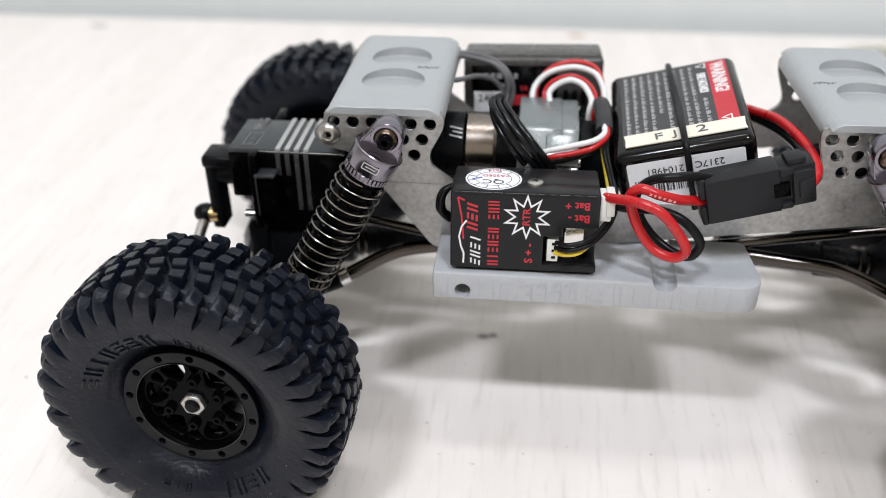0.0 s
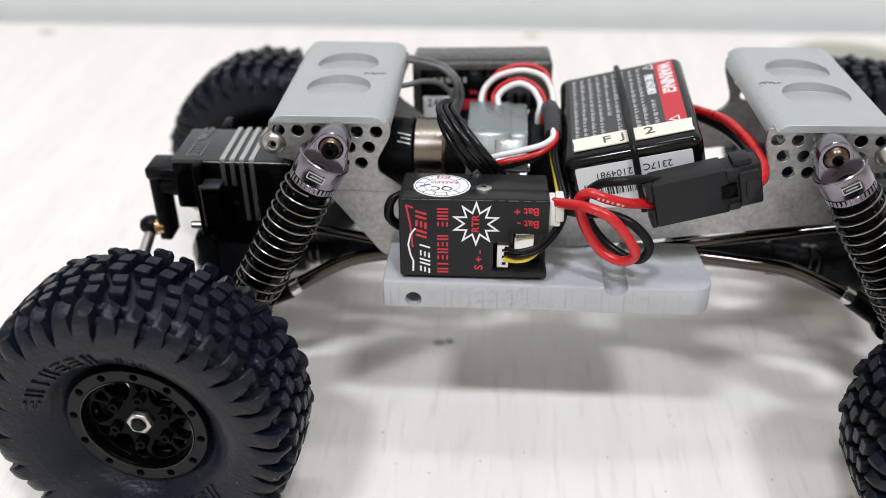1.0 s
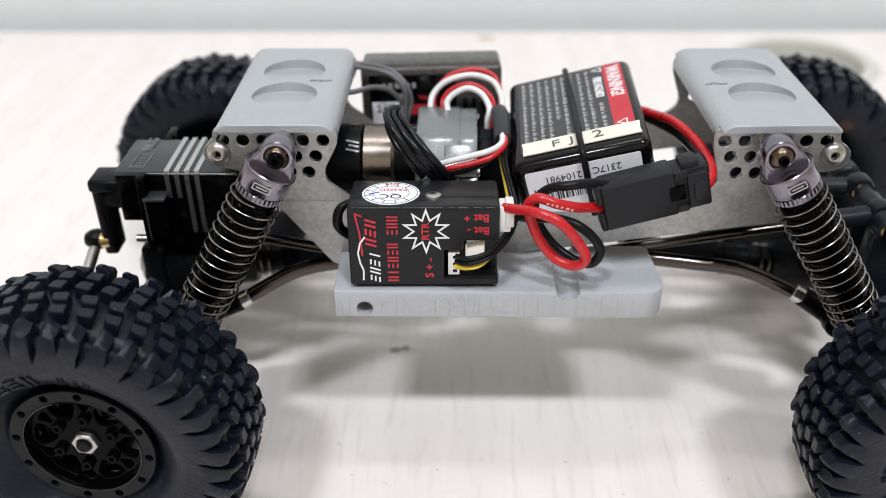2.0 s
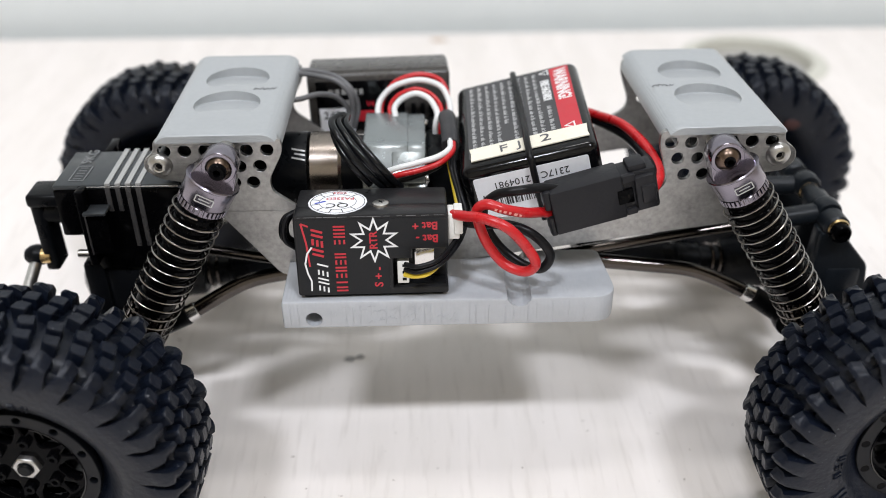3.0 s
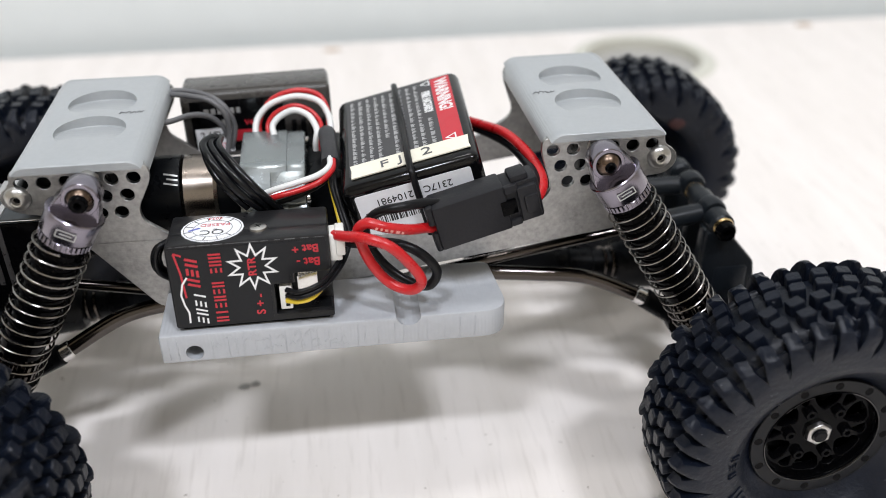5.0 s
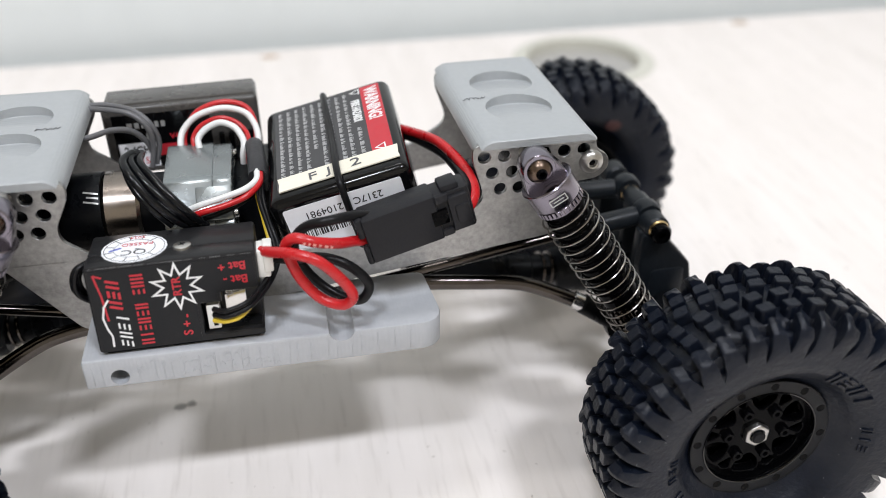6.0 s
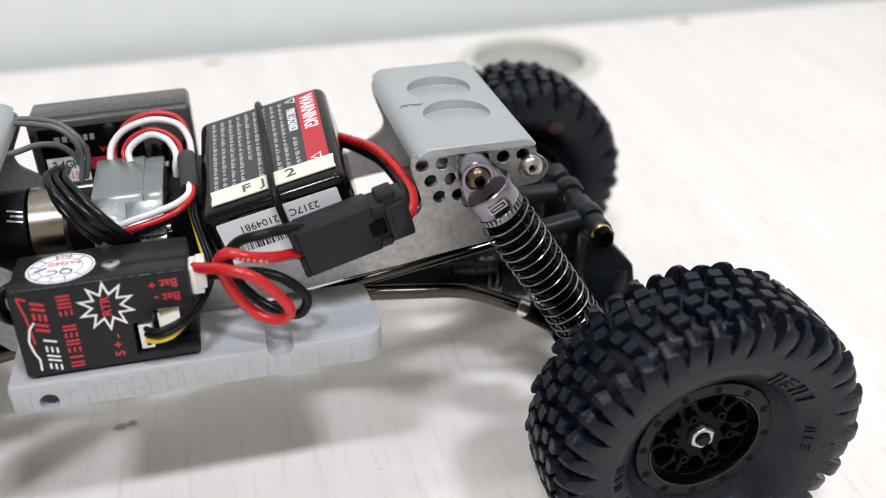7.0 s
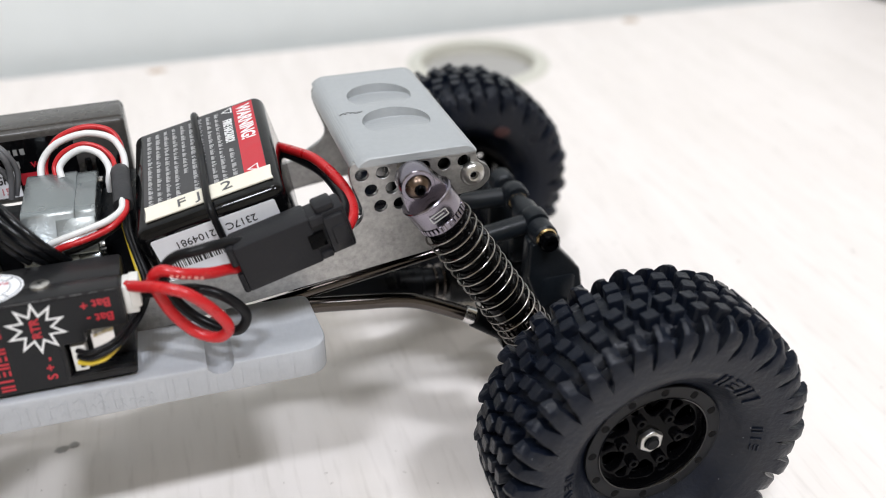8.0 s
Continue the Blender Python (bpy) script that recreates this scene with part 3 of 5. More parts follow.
# side plates: one bent V of sheet with two drilled towers
NEAR, FAR, MID = -0.0210, 0.0188, -0.0012  # side plates and the middle between them
HALF = 0.0199
OUT = [(-0.0627, 0.0760), (-0.0629, 0.0733), (-0.0652, 0.0715), (-0.0652, 0.0695), (-0.0630, 0.0675), (-0.0572, 0.0663), (-0.0402, 0.0436), (0.0, 0.0470), (0.0545, 0.0548), (0.0555, 0.0660), (0.0630, 0.0668), (0.0650, 0.0690), (0.0648, 0.0715), (0.0621, 0.0733), (0.0619, 0.0760), (0.0371, 0.0760), (0.0370, 0.0728), (0.0400, 0.0640), (0.0300, 0.0580), (-0.0300, 0.0560), (-0.0405, 0.0640), (-0.0408, 0.0668), (-0.0377, 0.0728), (-0.0378, 0.0760)]
RADII = [0.0034, 0.002, 0.002, 0.003, 0.003, 0.002, 0.002, 0.002, 0.002, 0.003, 0.003, 0.003, 0.002, 0.002, 0.0034, 0.0034, 0.003, 0.003, 0.003, 0.003, 0.002, 0.002, 0.002, 0.0034]
HOLES = []
for sx in (-1, 1):
    for k in range(6):
        HOLES.append((sx * (0.0407 + 0.00402 * k) - (sx > 0) * 0.0013, 0.0734, 0.00128))
    for k in range(5):
        if k != 4:
            HOLES.append((sx * (0.0424 + 0.00402 * k) - (sx > 0) * 0.0013, 0.0699, 0.00128))
    for k in range(2):
        HOLES.append((sx * (0.0441 + 0.00380 * k) - (sx > 0) * 0.0013, 0.0663, 0.00128))
plate_me = flat(rounded(OUT, RADII), HOLES, 0.0011, 0.0001, m=FACING)
part("crease", boxm((-0.0500, NEAR - 0.0007, 0.0594), (-0.0378, NEAR - 0.0004, 0.0597)), SHEET, crawler, smooth=False)
for y in (NEAR, FAR):
    p = part("side_plate", plate_me, SHEET, crawler, "brushed aluminium side plate with drilled towers", smooth=False)
    p.matrix_basis = pose(0, y, 0)


def button_screw(x, y, z, parent, r=0.0021, away=-1):
    bm = bmesh.new()
    m = pose(x, y, z, 90 if away < 0 else -90)
    lathe(bm, [(0, 0.0006), (0.00075, 0.0006), (0.0008, 0.0012), (0.0011, 0.00135), (r * 0.75, 0.0011), (r * 0.95, 0.0005), (r, 0), (r, -0.0003), (0, -0.0003)], 24, m)
    ob = part("button_screw", bm, NUT, parent, "bright steel button-head screw")
    part("socket", lathem([(0, 0.0007), (0.00070, 0.0007), (0.00070, 0.0003), (0, 0.0003)], 6, m), CHROME, ob)
    return ob


for sx in (-1, 1):
    for away, y in ((-1, NEAR - 0.0006), (1, FAR + 0.0006)):
        button_screw(-0.0620 if sx < 0 else 0.0612, y, 0.0706, crawler, 0.0025, away)


def bars(rows, mat, parent, name, m, label=""):
    """Flat strokes (x0, y0, x1, y1) in millimetres on the plane of m."""
    bm = bmesh.new()
    for x0, y0, x1, y1 in rows:
        box(bm, (x0 / 1000, y0 / 1000, -0.00003), (x1 / 1000, y1 / 1000, 0.00004))
    bmesh.ops.transform(bm, matrix=m, verts=bm.verts[:])
    return tagged(part(name, bm, mat, parent, label, smooth=False), kind="stuff" if len(rows) > 3 else "")


def strokes(lines, wide, mat, parent, name, m, label=""):
    """Slanted flat strokes between pairs of points in millimetres on the plane of m."""
    bm = bmesh.new()
    for k, (x0, y0, x1, y1) in enumerate(lines):
        d = Vector((x1 - x0, y1 - y0, 0))
        turn = Matrix.Translation((x0 / 1000, y0 / 1000, 0.000002 * (k % 5))) @ Matrix.Rotation(math.atan2(d.y, d.x), 4, "Z")
        box(bm, (0, -wide / 2000, -0.00003), (d.length / 1000, wide / 2000, 0.00004), 0, 1, turn)
    bmesh.ops.transform(bm, matrix=m, verts=bm.verts[:])
    return tagged(part(name, bm, mat, parent, label, smooth=False), kind="stuff" if len(lines) > 3 else "")


def crescent_cap():
    """Cap slab with inner lips and two round scoops that deepen away from the front."""
    ob = new("cap", bpy.data.meshes.new("cap"))
    inner = new("cap_inner", bpy.data.meshes.new("cap_inner"))
    for o, deep, y0, y1, wide, drop in ((ob, 0.0016, -0.0219, 0.0219, 0.0124, 0.0003), (inner, 0.0036, -HALF + 0.0007, HALF - 0.0007, 0.0124, 0.0)):
        bm = bmesh.new()
        r = 0.0036
        arc = [(wide - r + r * math.sin(radians(9 * k)), -r + r * math.cos(radians(9 * k))) for k in range(7 if o == ob else 11)]
        if o == inner:
            arc.append((wide, -deep))
        sec = [(-x, z) for x, z in arc[::-1]] + arc
        rings = [[bm.verts.new((x * k, y, z - e)) for x, z in sec] for y, k, e in ((y0, 0.985, drop), (y0 + 0.0002, 0.995, drop * 0.3), (y0 + 0.0006, 1, 0), (y1 - 0.0006, 1, 0), (y1, 0.985, drop))]
        for p, q in zip(rings, rings[1:]):
            for k in range(len(sec)):
                n = (k + 1) % len(sec)
                bm.faces.new((p[k], p[n], q[n], q[k]))
        bm.faces.new(rings[0])
        bm.faces.new(rings[-1][::-1])
        bmesh.ops.recalc_face_normals(bm, faces=bm.faces[:])
        bm.to_mesh(o.data)
        bm.free()
    b = ob.modifiers.new("join", "BOOLEAN")
    b.operation, b.solver, b.object = "UNION", "EXACT", inner
    cutters = [inner]
    for y in (0.0067, -0.0071):
        c = new("cutter", bpy.data.meshes.new("cutter"))
        k = bmesh.new()
        lathe(k, [(0, 0), (0.0066, 0), (0.0068, 0.0002), (0.0068, 0.008), (0, 0.008)], 64, pose(0, y, -0.0008, -11))
        k.to_mesh(c.data)
        k.free()
        b = ob.modifiers.new("pocket", "BOOLEAN")
        b.operation, b.solver, b.object = "DIFFERENCE", "EXACT", c
        cutters.append(c)
    done = bpy.data.meshes.new_from_object(ob.evaluated_get(bpy.context.evaluated_depsgraph_get()))
    for o in (ob, *cutters):
        bpy.data.objects.remove(o)
    return done


cap_me = crescent_cap()
for sx in (-1, 1):
    c = part("tower_cap", cap_me, PRINT, crawler, "grey printed plastic cap with two crescent pockets")
    c.matrix_basis = pose(-0.0502, MID, 0.0776) if sx < 0 else pose(0.0495, MID, 0.0776, 0, 0, 1.3)
    rng = random.Random(3 + sx)
    scrawl = []
    x0, y0 = (4.4, 0.4) if sx < 0 else (-10.2, -1.2)
    at = Vector((x0, y0))
    for k in range(20):
        to = Vector((x0 + 0.24 * k + rng.uniform(-0.3, 0.3), y0 + rng.uniform(-0.2, 1.1)))
        if k % 5:
            scrawl.append((*at, *to))
        at = to
    strokes(scrawl, 0.15, PENCIL, c, "pencil_mark", pose(0, 0, 0.00004), "dark pencil scribble")


# ---- shocks ----
def shock(top, bottom, side):
    """Mauve cap with eye, ribbed collar, black body, steel spring, shaft and lower eye."""
    m, d = along(top, bottom)
    head = 0.0017 if top[0] < 0 else 0.0011
    body = part("shock_absorber", lathem([(0, 0.006), (0.0038, 0.006), (0.0041, 0.0064), (0.0041, d - 0.014), (0.0034, d - 0.0135), (0, d - 0.0135)], 24, m), GLOSS, crawler, "coil-over shock absorber with mauve metal cap")
    part("shock_cap", lathem([(0, 0.0035), (0.0051, 0.0035), (0.0053, 0.0037), (0.0053, 0.0039), (0.0051, 0.0041), (0.0050, 0.0079), (0.0048, 0.0082), (0, 0.0082)], 40, m), MAUVE, body, "mauve anodised cap")
    # two ears that hold the eye ring
    facing = Matrix.Translation(top)
    ear = bmesh.new()
    lathe(ear, [(0.0025, -0.0023), (0.0031, -0.0023), (0.0034, -0.0019), (0.0034, 0.0019), (0.0031, 0.0023), (0.0025, 0.0023)], 32, facing @ pose(0, 0, 0, 90), close=True)
    part("eye", ear, MAUVE, body)
    web = rounded([(-0.0031, 0.0012), (-0.0045, -0.0037), (0.0045, -0.0037), (0.0031, 0.0012), (0.0027, -0.0008), (0, -0.0028), (-0.0027, -0.0008)], 0.0003, 2)
    part("eye_web", flat(web, (), 0.0043, 0.0003, m=facing @ Matrix.Rotation(-side, 4, "Y") @ FACING), MAUVE, body)
    down = (Vector(bottom) - Vector(top)).normalized()
    out = Vector((0, -1, 0)) + down * down.y
    out.normalize()
    right = out.cross(-down) * -1
    plaque = Matrix((right, -down, out)).transposed().to_4x4()
    plaque.translation = Vector(top) + down * 0.0060 + out * 0.00512
    strokes([(-1.7, -0.65, 1.7, -0.65), (-1.7, 0.65, 1.7, 0.65), (-1.7, -0.65, -1.7, 0.65), (1.7, -0.65, 1.7, 0.65), (-1.1, 0, 1.1, 0)], 0.22, SILVERPRINT, body, "pale_mark", plaque)
    part("ball", lathem([(0.0012, -0.0024), (0.0020, -0.0023), (0.0025, -0.0012), (0.0026, 0), (0.0025, 0.0016), (0.0021, 0.0027), (0.0015, 0.0033), (0.0011, 0.0035), (0.0009, 0.0032)], 28, facing @ pose(0, 0, 0, 90)), BRONZE, body, "bronze pivot ball")
    part("pivot_bolt", lathem([(0.0005, 0.0034), (0.0007, 0.0042), (head - 0.0003, 0.0042), (head, 0.0038), (head, 0.0022), (0.0010, 0.0022), (0.0010, -0.0105), (0, -0.0105), (0, 0.0034)], 18, facing @ pose(0, 0, 0, 90)), GLOSS, body, "black socket bolt")
    part("spacer", lathem([(0, -0.0025), (0.0016, -0.0025), (0.0019, -0.0029), (0.0019, -0.0062), (0, -0.0062)], 20, facing @ pose(0, 0, 0, 90)), NUT, body, "satin steel spacer")
    rib = bmesh.new()
    for k in range(32):
        a = 2 * math.pi * k / 32
        box(rib, (0.0045, -0.00030, 0.0083), (0.0049, 0.00030, 0.0097), 0.0001, 1, m @ Matrix.Rotation(a, 4, "Z"))
    lathe(rib, [(0, 0.0080), (0.0045, 0.0080), (0.0045, 0.0099), (0.0040, 0.0102), (0, 0.0102)], 28, m)
    part("collar", rib, MAUVE, body, "knurled spring collar", smooth=False)
    threads = bmesh.new()
    for k in range(int((d - 0.027) / 0.0014)):
        z = 0.0105 + 0.0014 * k
        lathe(threads, [(0.0039, z), (0.0044, z + 0.0004), (0.0039, z + 0.0008)], 24, m)
    part("thread", threads, GLOSS, body)
    n, turns, r = 400, (d - 0.015) / 0.0024, 0.0052
    z0, z1 = 0.0103, d - 0.006
    part("spring", spring_mesh(m, n, turns, r, z0, z1), SPRING, body, "bright steel coil spring")
    low = bmesh.new()
    for k in range(20):
        a = 2 * math.pi * k / 20
        box(low, (0.0039, -0.0004, d - 0.0135), (0.0044, 0.0004, d - 0.0085), 0.0001, 1, m @ Matrix.Rotation(a, 4, "Z"))
    lathe(low, [(0, d - 0.0140), (0.0039, d - 0.0140), (0.0040, d - 0.0082), (0.0026, d - 0.0076), (0, d - 0.0076)], 24, m)
    tagged(part("end_cap", low, CHROME, body, "ribbed smoked metal end cap", smooth=False), kind="stuff")
    part("shaft", lathem([(0, 0.025), (0.0009, 0.025), (0.0009, d), (0, d)], 14, m), STEEL, body, "bright piston shaft")
    part("spring_seat", lathem([(0, d - 0.0058), (0.0050, d - 0.0058), (0.0050, d - 0.0046), (0.0030, d - 0.0040), (0.0022, d - 0.001), (0.0022, d + 0.003), (0, d + 0.003)], 24, m), SATIN, body)
    return body


def spring_mesh(m, n, turns, r, z0, z1):
    bm = bmesh.new()
    pts = [m @ Vector((r * math.cos(2 * math.pi * turns * k / n), r * math.sin(2 * math.pi * turns * k / n), z0 + (z1 - z0) * k / n)) for k in range(n + 1)]
    tube(bm, pts, 0.00022, 7)
    return bm


for sx in (-1, 1):
    for sy in (-1, 1):
        near = (-0.0482, -0.0292, 0.0744) if sx < 0 else (0.0480, -0.0278, 0.0739)
        top = near if sy < 0 else (sx * 0.0540, 0.0262, 0.0640)
        foot = (sx * (0.0726 if sx < 0 else 0.0746), sy * 0.0315, 0.0310)
        shock(top, foot, math.atan2(foot[0] - top[0], top[2] - foot[2]))

# ---- axles, links, skid ----
for sx in (-1, 1):
    ax = bmesh.new()
    x, z = sx * AXLE_X, AXLE_Z
    rod(ax, (x, -0.044, z), (x, 0.044, z), 0.0042, 20, 0.0006)
    lathe(ax, [(0, -0.0115), (0.0075, -0.0105), (0.0100, -0.006), (0.0105, 0), (0.0100, 0.006), (0.0075, 0.0105), (0, 0.0115)], 24, pose(x - sx * 0.002, 0.004, z, 90, 0, 0))
    for y in (-0.0395, 0.0395):
        box(ax, (x - 0.0065, y - 0.004, z - 0.0065), (x + 0.0065, y + 0.004, z + 0.0065), 0.0012)
    for y in (-0.030, 0.030):
        box(ax, (x - 0.0055, y - 0.0035, z - 0.0045), (x + 0.0045, y + 0.0035, z + 0.0065), 0.001)
        box(ax, (x - sx * 0.0155, y - 0.002, z - 0.002) if sx > 0 else (x, y - 0.002, z - 0.002), (x, y + 0.002, z + 0.003) if sx > 0 else (x + 0.0155, y + 0.002, z + 0.003), 0.0006)
    rod(ax, (x - sx * 0.006, 0.004, z - 0.0005), (x - sx * 0.0205, 0.0035, z - 0.0010), 0.0078, 22, 0.0008, 0.0056)
    part("axle_housing", ax, BLACK, crawler, "black plastic axle housing")

part("axle_end", lathem([(0, 0.0), (0.0088, 0.0), (0.0096, 0.0008), (0.0096, 0.0050), (0.0070, 0.0090), (0, 0.0090)], 32, pose(AXLE_X + 0.0006, -WHEEL_Y + 0.0026, AXLE_Z, -90)), BLACK, crawler, "black plastic axle end inside the wheel")
# truss with link mounts on the rear axle
truss = bmesh.new()
box(truss, (0.079, -0.018, 0.030), (0.0875, 0.018, 0.0400), 0.0012)
tr = part("axle_truss", truss, LINKPLASTIC, crawler, "black plastic link tower on the rear axle")
blade = rounded([(0.0765, 0.0490), (0.0818, 0.0482), (0.0885, 0.0405), (0.0905, 0.0290), (0.0800, 0.0290), (0.0762, 0.0400)], 0.0008, 3)
for y in (-0.0150, 0.0130):
    part("tower_blade", flat(blade, (), 0.0050, 0.0005, m=pose(0, y, 0) @ FACING), LINKPLASTIC, tr)
part("spacer", rodm((0.0797, -0.0100, 0.0503), (0.0797, 0.0020, 0.0503), 0.0021, 16), LINKPLASTIC, tr)
for y in (-0.0150, -0.0060, 0.0100):
    post = bmesh.new()
    box(post, (0.0760, y - 0.0015, 0.0380), (0.0838, y + 0.0015, 0.0492), 0.0008)
    rod(post, (0.0797, y - 0.0024, 0.0500), (0.0797, y + 0.0024, 0.0500), 0.0029, 20, 0.0005)
    part("link_mount", post, LINKPLASTIC, tr)
for y in (-0.0127, -0.0006):
    part("bushing", lathem([(0.0007, -0.0004), (0.0019, -0.0004), (0.0022, 0), (0.0019, 0.0004), (0.0007, 0.0004)], 20, pose(0.0797, y, 0.0502, 90)), BRASS, tr, "brass pivot washer")
part("bushing", lathem([(0.0007, -0.0005), (0.0021, -0.0005), (0.0023, 0), (0.0021, 0.0005), (0.0007, 0.0005)], 20, pose(0.0797, -0.0177, 0.0503, 90)), BRASS, tr, "brass pivot washer")
part("link_screw", lathem([(0.0009, 0.0004), (0.001, 0.0012), (0.0018, 0.0012), (0.0021, 0.0008), (0.0021, -0.001), (0, -0.001), (0, 0.0004)], 16, pose(0.0797, -0.0190, 0.0500, 90)), GLOSS, tr)
# front truss and steering rod, behind and under the servo
ft = bmesh.new()
box(ft, (-0.0795, -0.018, 0.030), (-0.0700, 0.018, 0.0440), 0.0012)
box(ft, (-0.0838, -0.0185, 0.0310), (-0.0792, -0.0120, 0.0455), 0.0008)
mount = part("servo_mount", ft, BLACK, crawler, "black plastic servo mount on the front axle")
for y in (-0.014, 0.012):
    part("mount_post", boxm((-0.0785, y - 0.0018, 0.034), (-0.0700, y + 0.0018, 0.0490), 0.0008), BLACK, mount)

for sy in (-1, 1):
    for sx in (-1, 1):
        # lower link: straight from the skid, then bent down to the axle
        y0, y1, lift = sy * 0.0155, sy * 0.0215, 0.0020 if sx > 0 else 0.0
        bent = [(sx * 0.018, y0, 0.0428), (sx * 0.030, y0 + sy * 0.0005, 0.0420), (sx * 0.0390, y0 + sy * 0.0012, 0.0413), (sx * 0.0465, y0 + sy * 0.0020, 0.0404 + lift * 0.2), (sx * 0.0520, y0 + sy * 0.0032, 0.0388 + lift * 0.5), (sx * 0.0612, y1, 0.0345 + lift)]
        lk = part("lower_link", tubem(bent, 0.00165, 14), CHROME, crawler, "smoked chrome bent lower link")
        part("ferrule", rodm((sx * 0.0600, y1 - sy * 0.0003, 0.0350 + lift), (sx * 0.0622, y1 + sy * 0.0004, 0.0341 + lift), 0.00195, 16), STEEL, lk, "bright end ferrule")
        end = bmesh.new()
        rod(end, (sx * 0.0618, y1 + sy * 0.0003, 0.0343 + lift), (sx * 0.0690, y1 + sy * 0.0015, 0.0315), 0.0023, 14, 0.0004)
        lathe(end, [(0, -0.0022), (0.0034, -0.0022), (0.0036, 0), (0.0034, 0.0022), (0, 0.0022)], 20, pose(sx * 0.0705, y1 + sy * 0.0018, 0.0308, 90))
        part("rod_end", end, BLACK, lk)
        # upper link rising to the tower on the axle
        inner = Vector((-0.0120, sy * 0.0165, 0.0386)) if sx < 0 else Vector((0.0080, sy * 0.0165, 0.0425))
        outer = Vector((-0.0775, sy * 0.0125, 0.0489)) if sx < 0 else Vector((0.0797, -0.0105 if sy < 0 else 0.0020, 0.0506))
        bend = inner.lerp(outer, 0.77)
        up = part("upper_link", rodm(inner, bend, 0.00115, 14), CHROME, crawler, "smoked chrome straight upper link")
        end = bmesh.new()
        rod(end, bend - (outer - inner) * 0.02, inner.lerp(outer, 0.97), 0.0024, 14, 0.0006, 0.0022)
        lathe(end, [(0, -0.0020), (0.0028, -0.0020), (0.0031, -0.0012), (0.0031, 0.0012), (0.0028, 0.0020), (0, 0.0020)], 20, pose(*outer, 90))
        part("rod_end", end, LINKPLASTIC, up)
for sx in (-1, 1):
    a, b = Vector((sx * 0.0260, 0.0015, 0.0335)), Vector((sx * 0.0660, 0.0035, 0.0288))
    dr = part("drive_shaft", rodm(a, b, 0.0036, 18, 0.0004), BLACK, crawler, "black plastic drive shaft")
    j = bmesh.new()
    for k in range(2):
        p = a.lerp(b, 0.84 + 0.05 * k)
        lathe(j, [(0, 0), (0.0042, 0), (0.0044, 0.0003), (0.0042, 0.0006), (0, 0.0006)], 20, along(p, b)[0])
    part("joint", j, CHROME, dr, "dark bright-edged joint rings")
    part("yoke", rodm(a.lerp(b, 0.60), a.lerp(b, 0.78), 0.0042, 18, 0.0008), BLACK, dr)
# printed skid shelf between the plates
shelf_out = rounded([(-0.0388, -0.0365), (0.0288, -0.0365), (0.0272, -0.0185), (-0.0388, -0.0185)], [0.0006, 0.0055, 0.0020, 0.0006], 8)


def shelf_mesh():
    ob = new("shelf", flat(shelf_out, (), 0.0064, 0.0005, m=pose(0, 0, 0.0438)))
    cut = []
    spec = [((-0.0325, -0.045, 0.0428), (-0.0325, -0.020, 0.0428), 0.0017), ((0.0087, -0.045, 0.0475), (0.0087, -0.016, 0.0475), 0.0025)]
    for a, b, r in spec:
        c = new("cutter", bpy.data.meshes.new("cutter"))
        k = rodm(a, b, r, 24, 0.00005)
        k.to_mesh(c.data)
        k.free()
        md = ob.modifiers.new("cut", "BOOLEAN")
        md.operation, md.solver, md.object = "DIFFERENCE", "EXACT", c
        cut.append(c)
    done = bpy.data.meshes.new_from_object(ob.evaluated_get(bpy.context.evaluated_depsgraph_get()))
    for o in (ob, *cut):
        bpy.data.objects.remove(o)
    return done


shelf = part("skid_shelf", shelf_mesh(), SHELF, crawler, "grey printed plastic shelf with a bore and a groove")

# upright tool marks on the shelf's front edge, with scratches near the bore
tool = bmesh.new()
rng = random.Random(21)
x = -0.0372
while x < 0.0225:
    wide = rng.uniform(0.00010, 0.00022)
    if abs(x + 0.0325) > 0.0022:
        box(tool, (x, -0.03657 - rng.uniform(0, 0.00005), 0.0409 + rng.uniform(0, 0.0006)), (x + wide, -0.0363, 0.0466 - rng.uniform(0, 0.0012)), 0.00004, 1)
    x += rng.uniform(0.0011, 0.0034)
tagged(part("tool_mark", tool, SHELF, shelf), kind="stuff")
scratches = []
for k in range(34):
    x, z = rng.uniform(-29.5, -4), rng.uniform(41.6, 45.8)
    long, rise = rng.uniform(0.4, 1.1), rng.uniform(0.3, 0.9)
    scratches += [(x, z, x + long, z + rise), (x + long, z + rise, x + 1.7 * long, z + 0.2 * rise)]
strokes(scratches, 0.12, SHELF, shelf, "scratch", pose(0, -0.03653, 0) @ FACING)


def lead(name, millimetres, r, mat, parent, label="", n=10):
    """A wire swept along a few points given in millimetres."""
    return part(name, tubem([(x / 1000, y / 1000, z / 1000) for x, y, z in millimetres], r / 1000, n, 7), mat, parent, label, at_world=True)


# ---- speed controller ----
EW, ED, EH = 0.0298, 0.0138, 0.0174
esc = thing("speed_controller", pose(-0.0203, -0.0352, 0.0478, -6, 0, 0.5), "black boxed electronic speed controller with red and white print", "speed controller")


def esc_case():
    x0, x1 = -EW / 2, EW / 2
    nx, nz, ux, uz = 0.0040, 0.0078, 0.0078, 0.0098
    outline = rounded([(x0, 0), (x1, 0), (x1, 0.0014), (nx, 0.0014), (nx, nz), (ux, nz), (ux, uz), (x1, uz), (x1, EH), (x0, EH)], [0.0007, 0.0004, 0.0002, 0.0003, 0.0003, 0.0002, 0.0003, 0.0006, 0.0008, 0.0008], 4)
    return flat(outline, (), 0.0050, 0.0003, m=pose(0, 0.0025, 0) @ FACING)


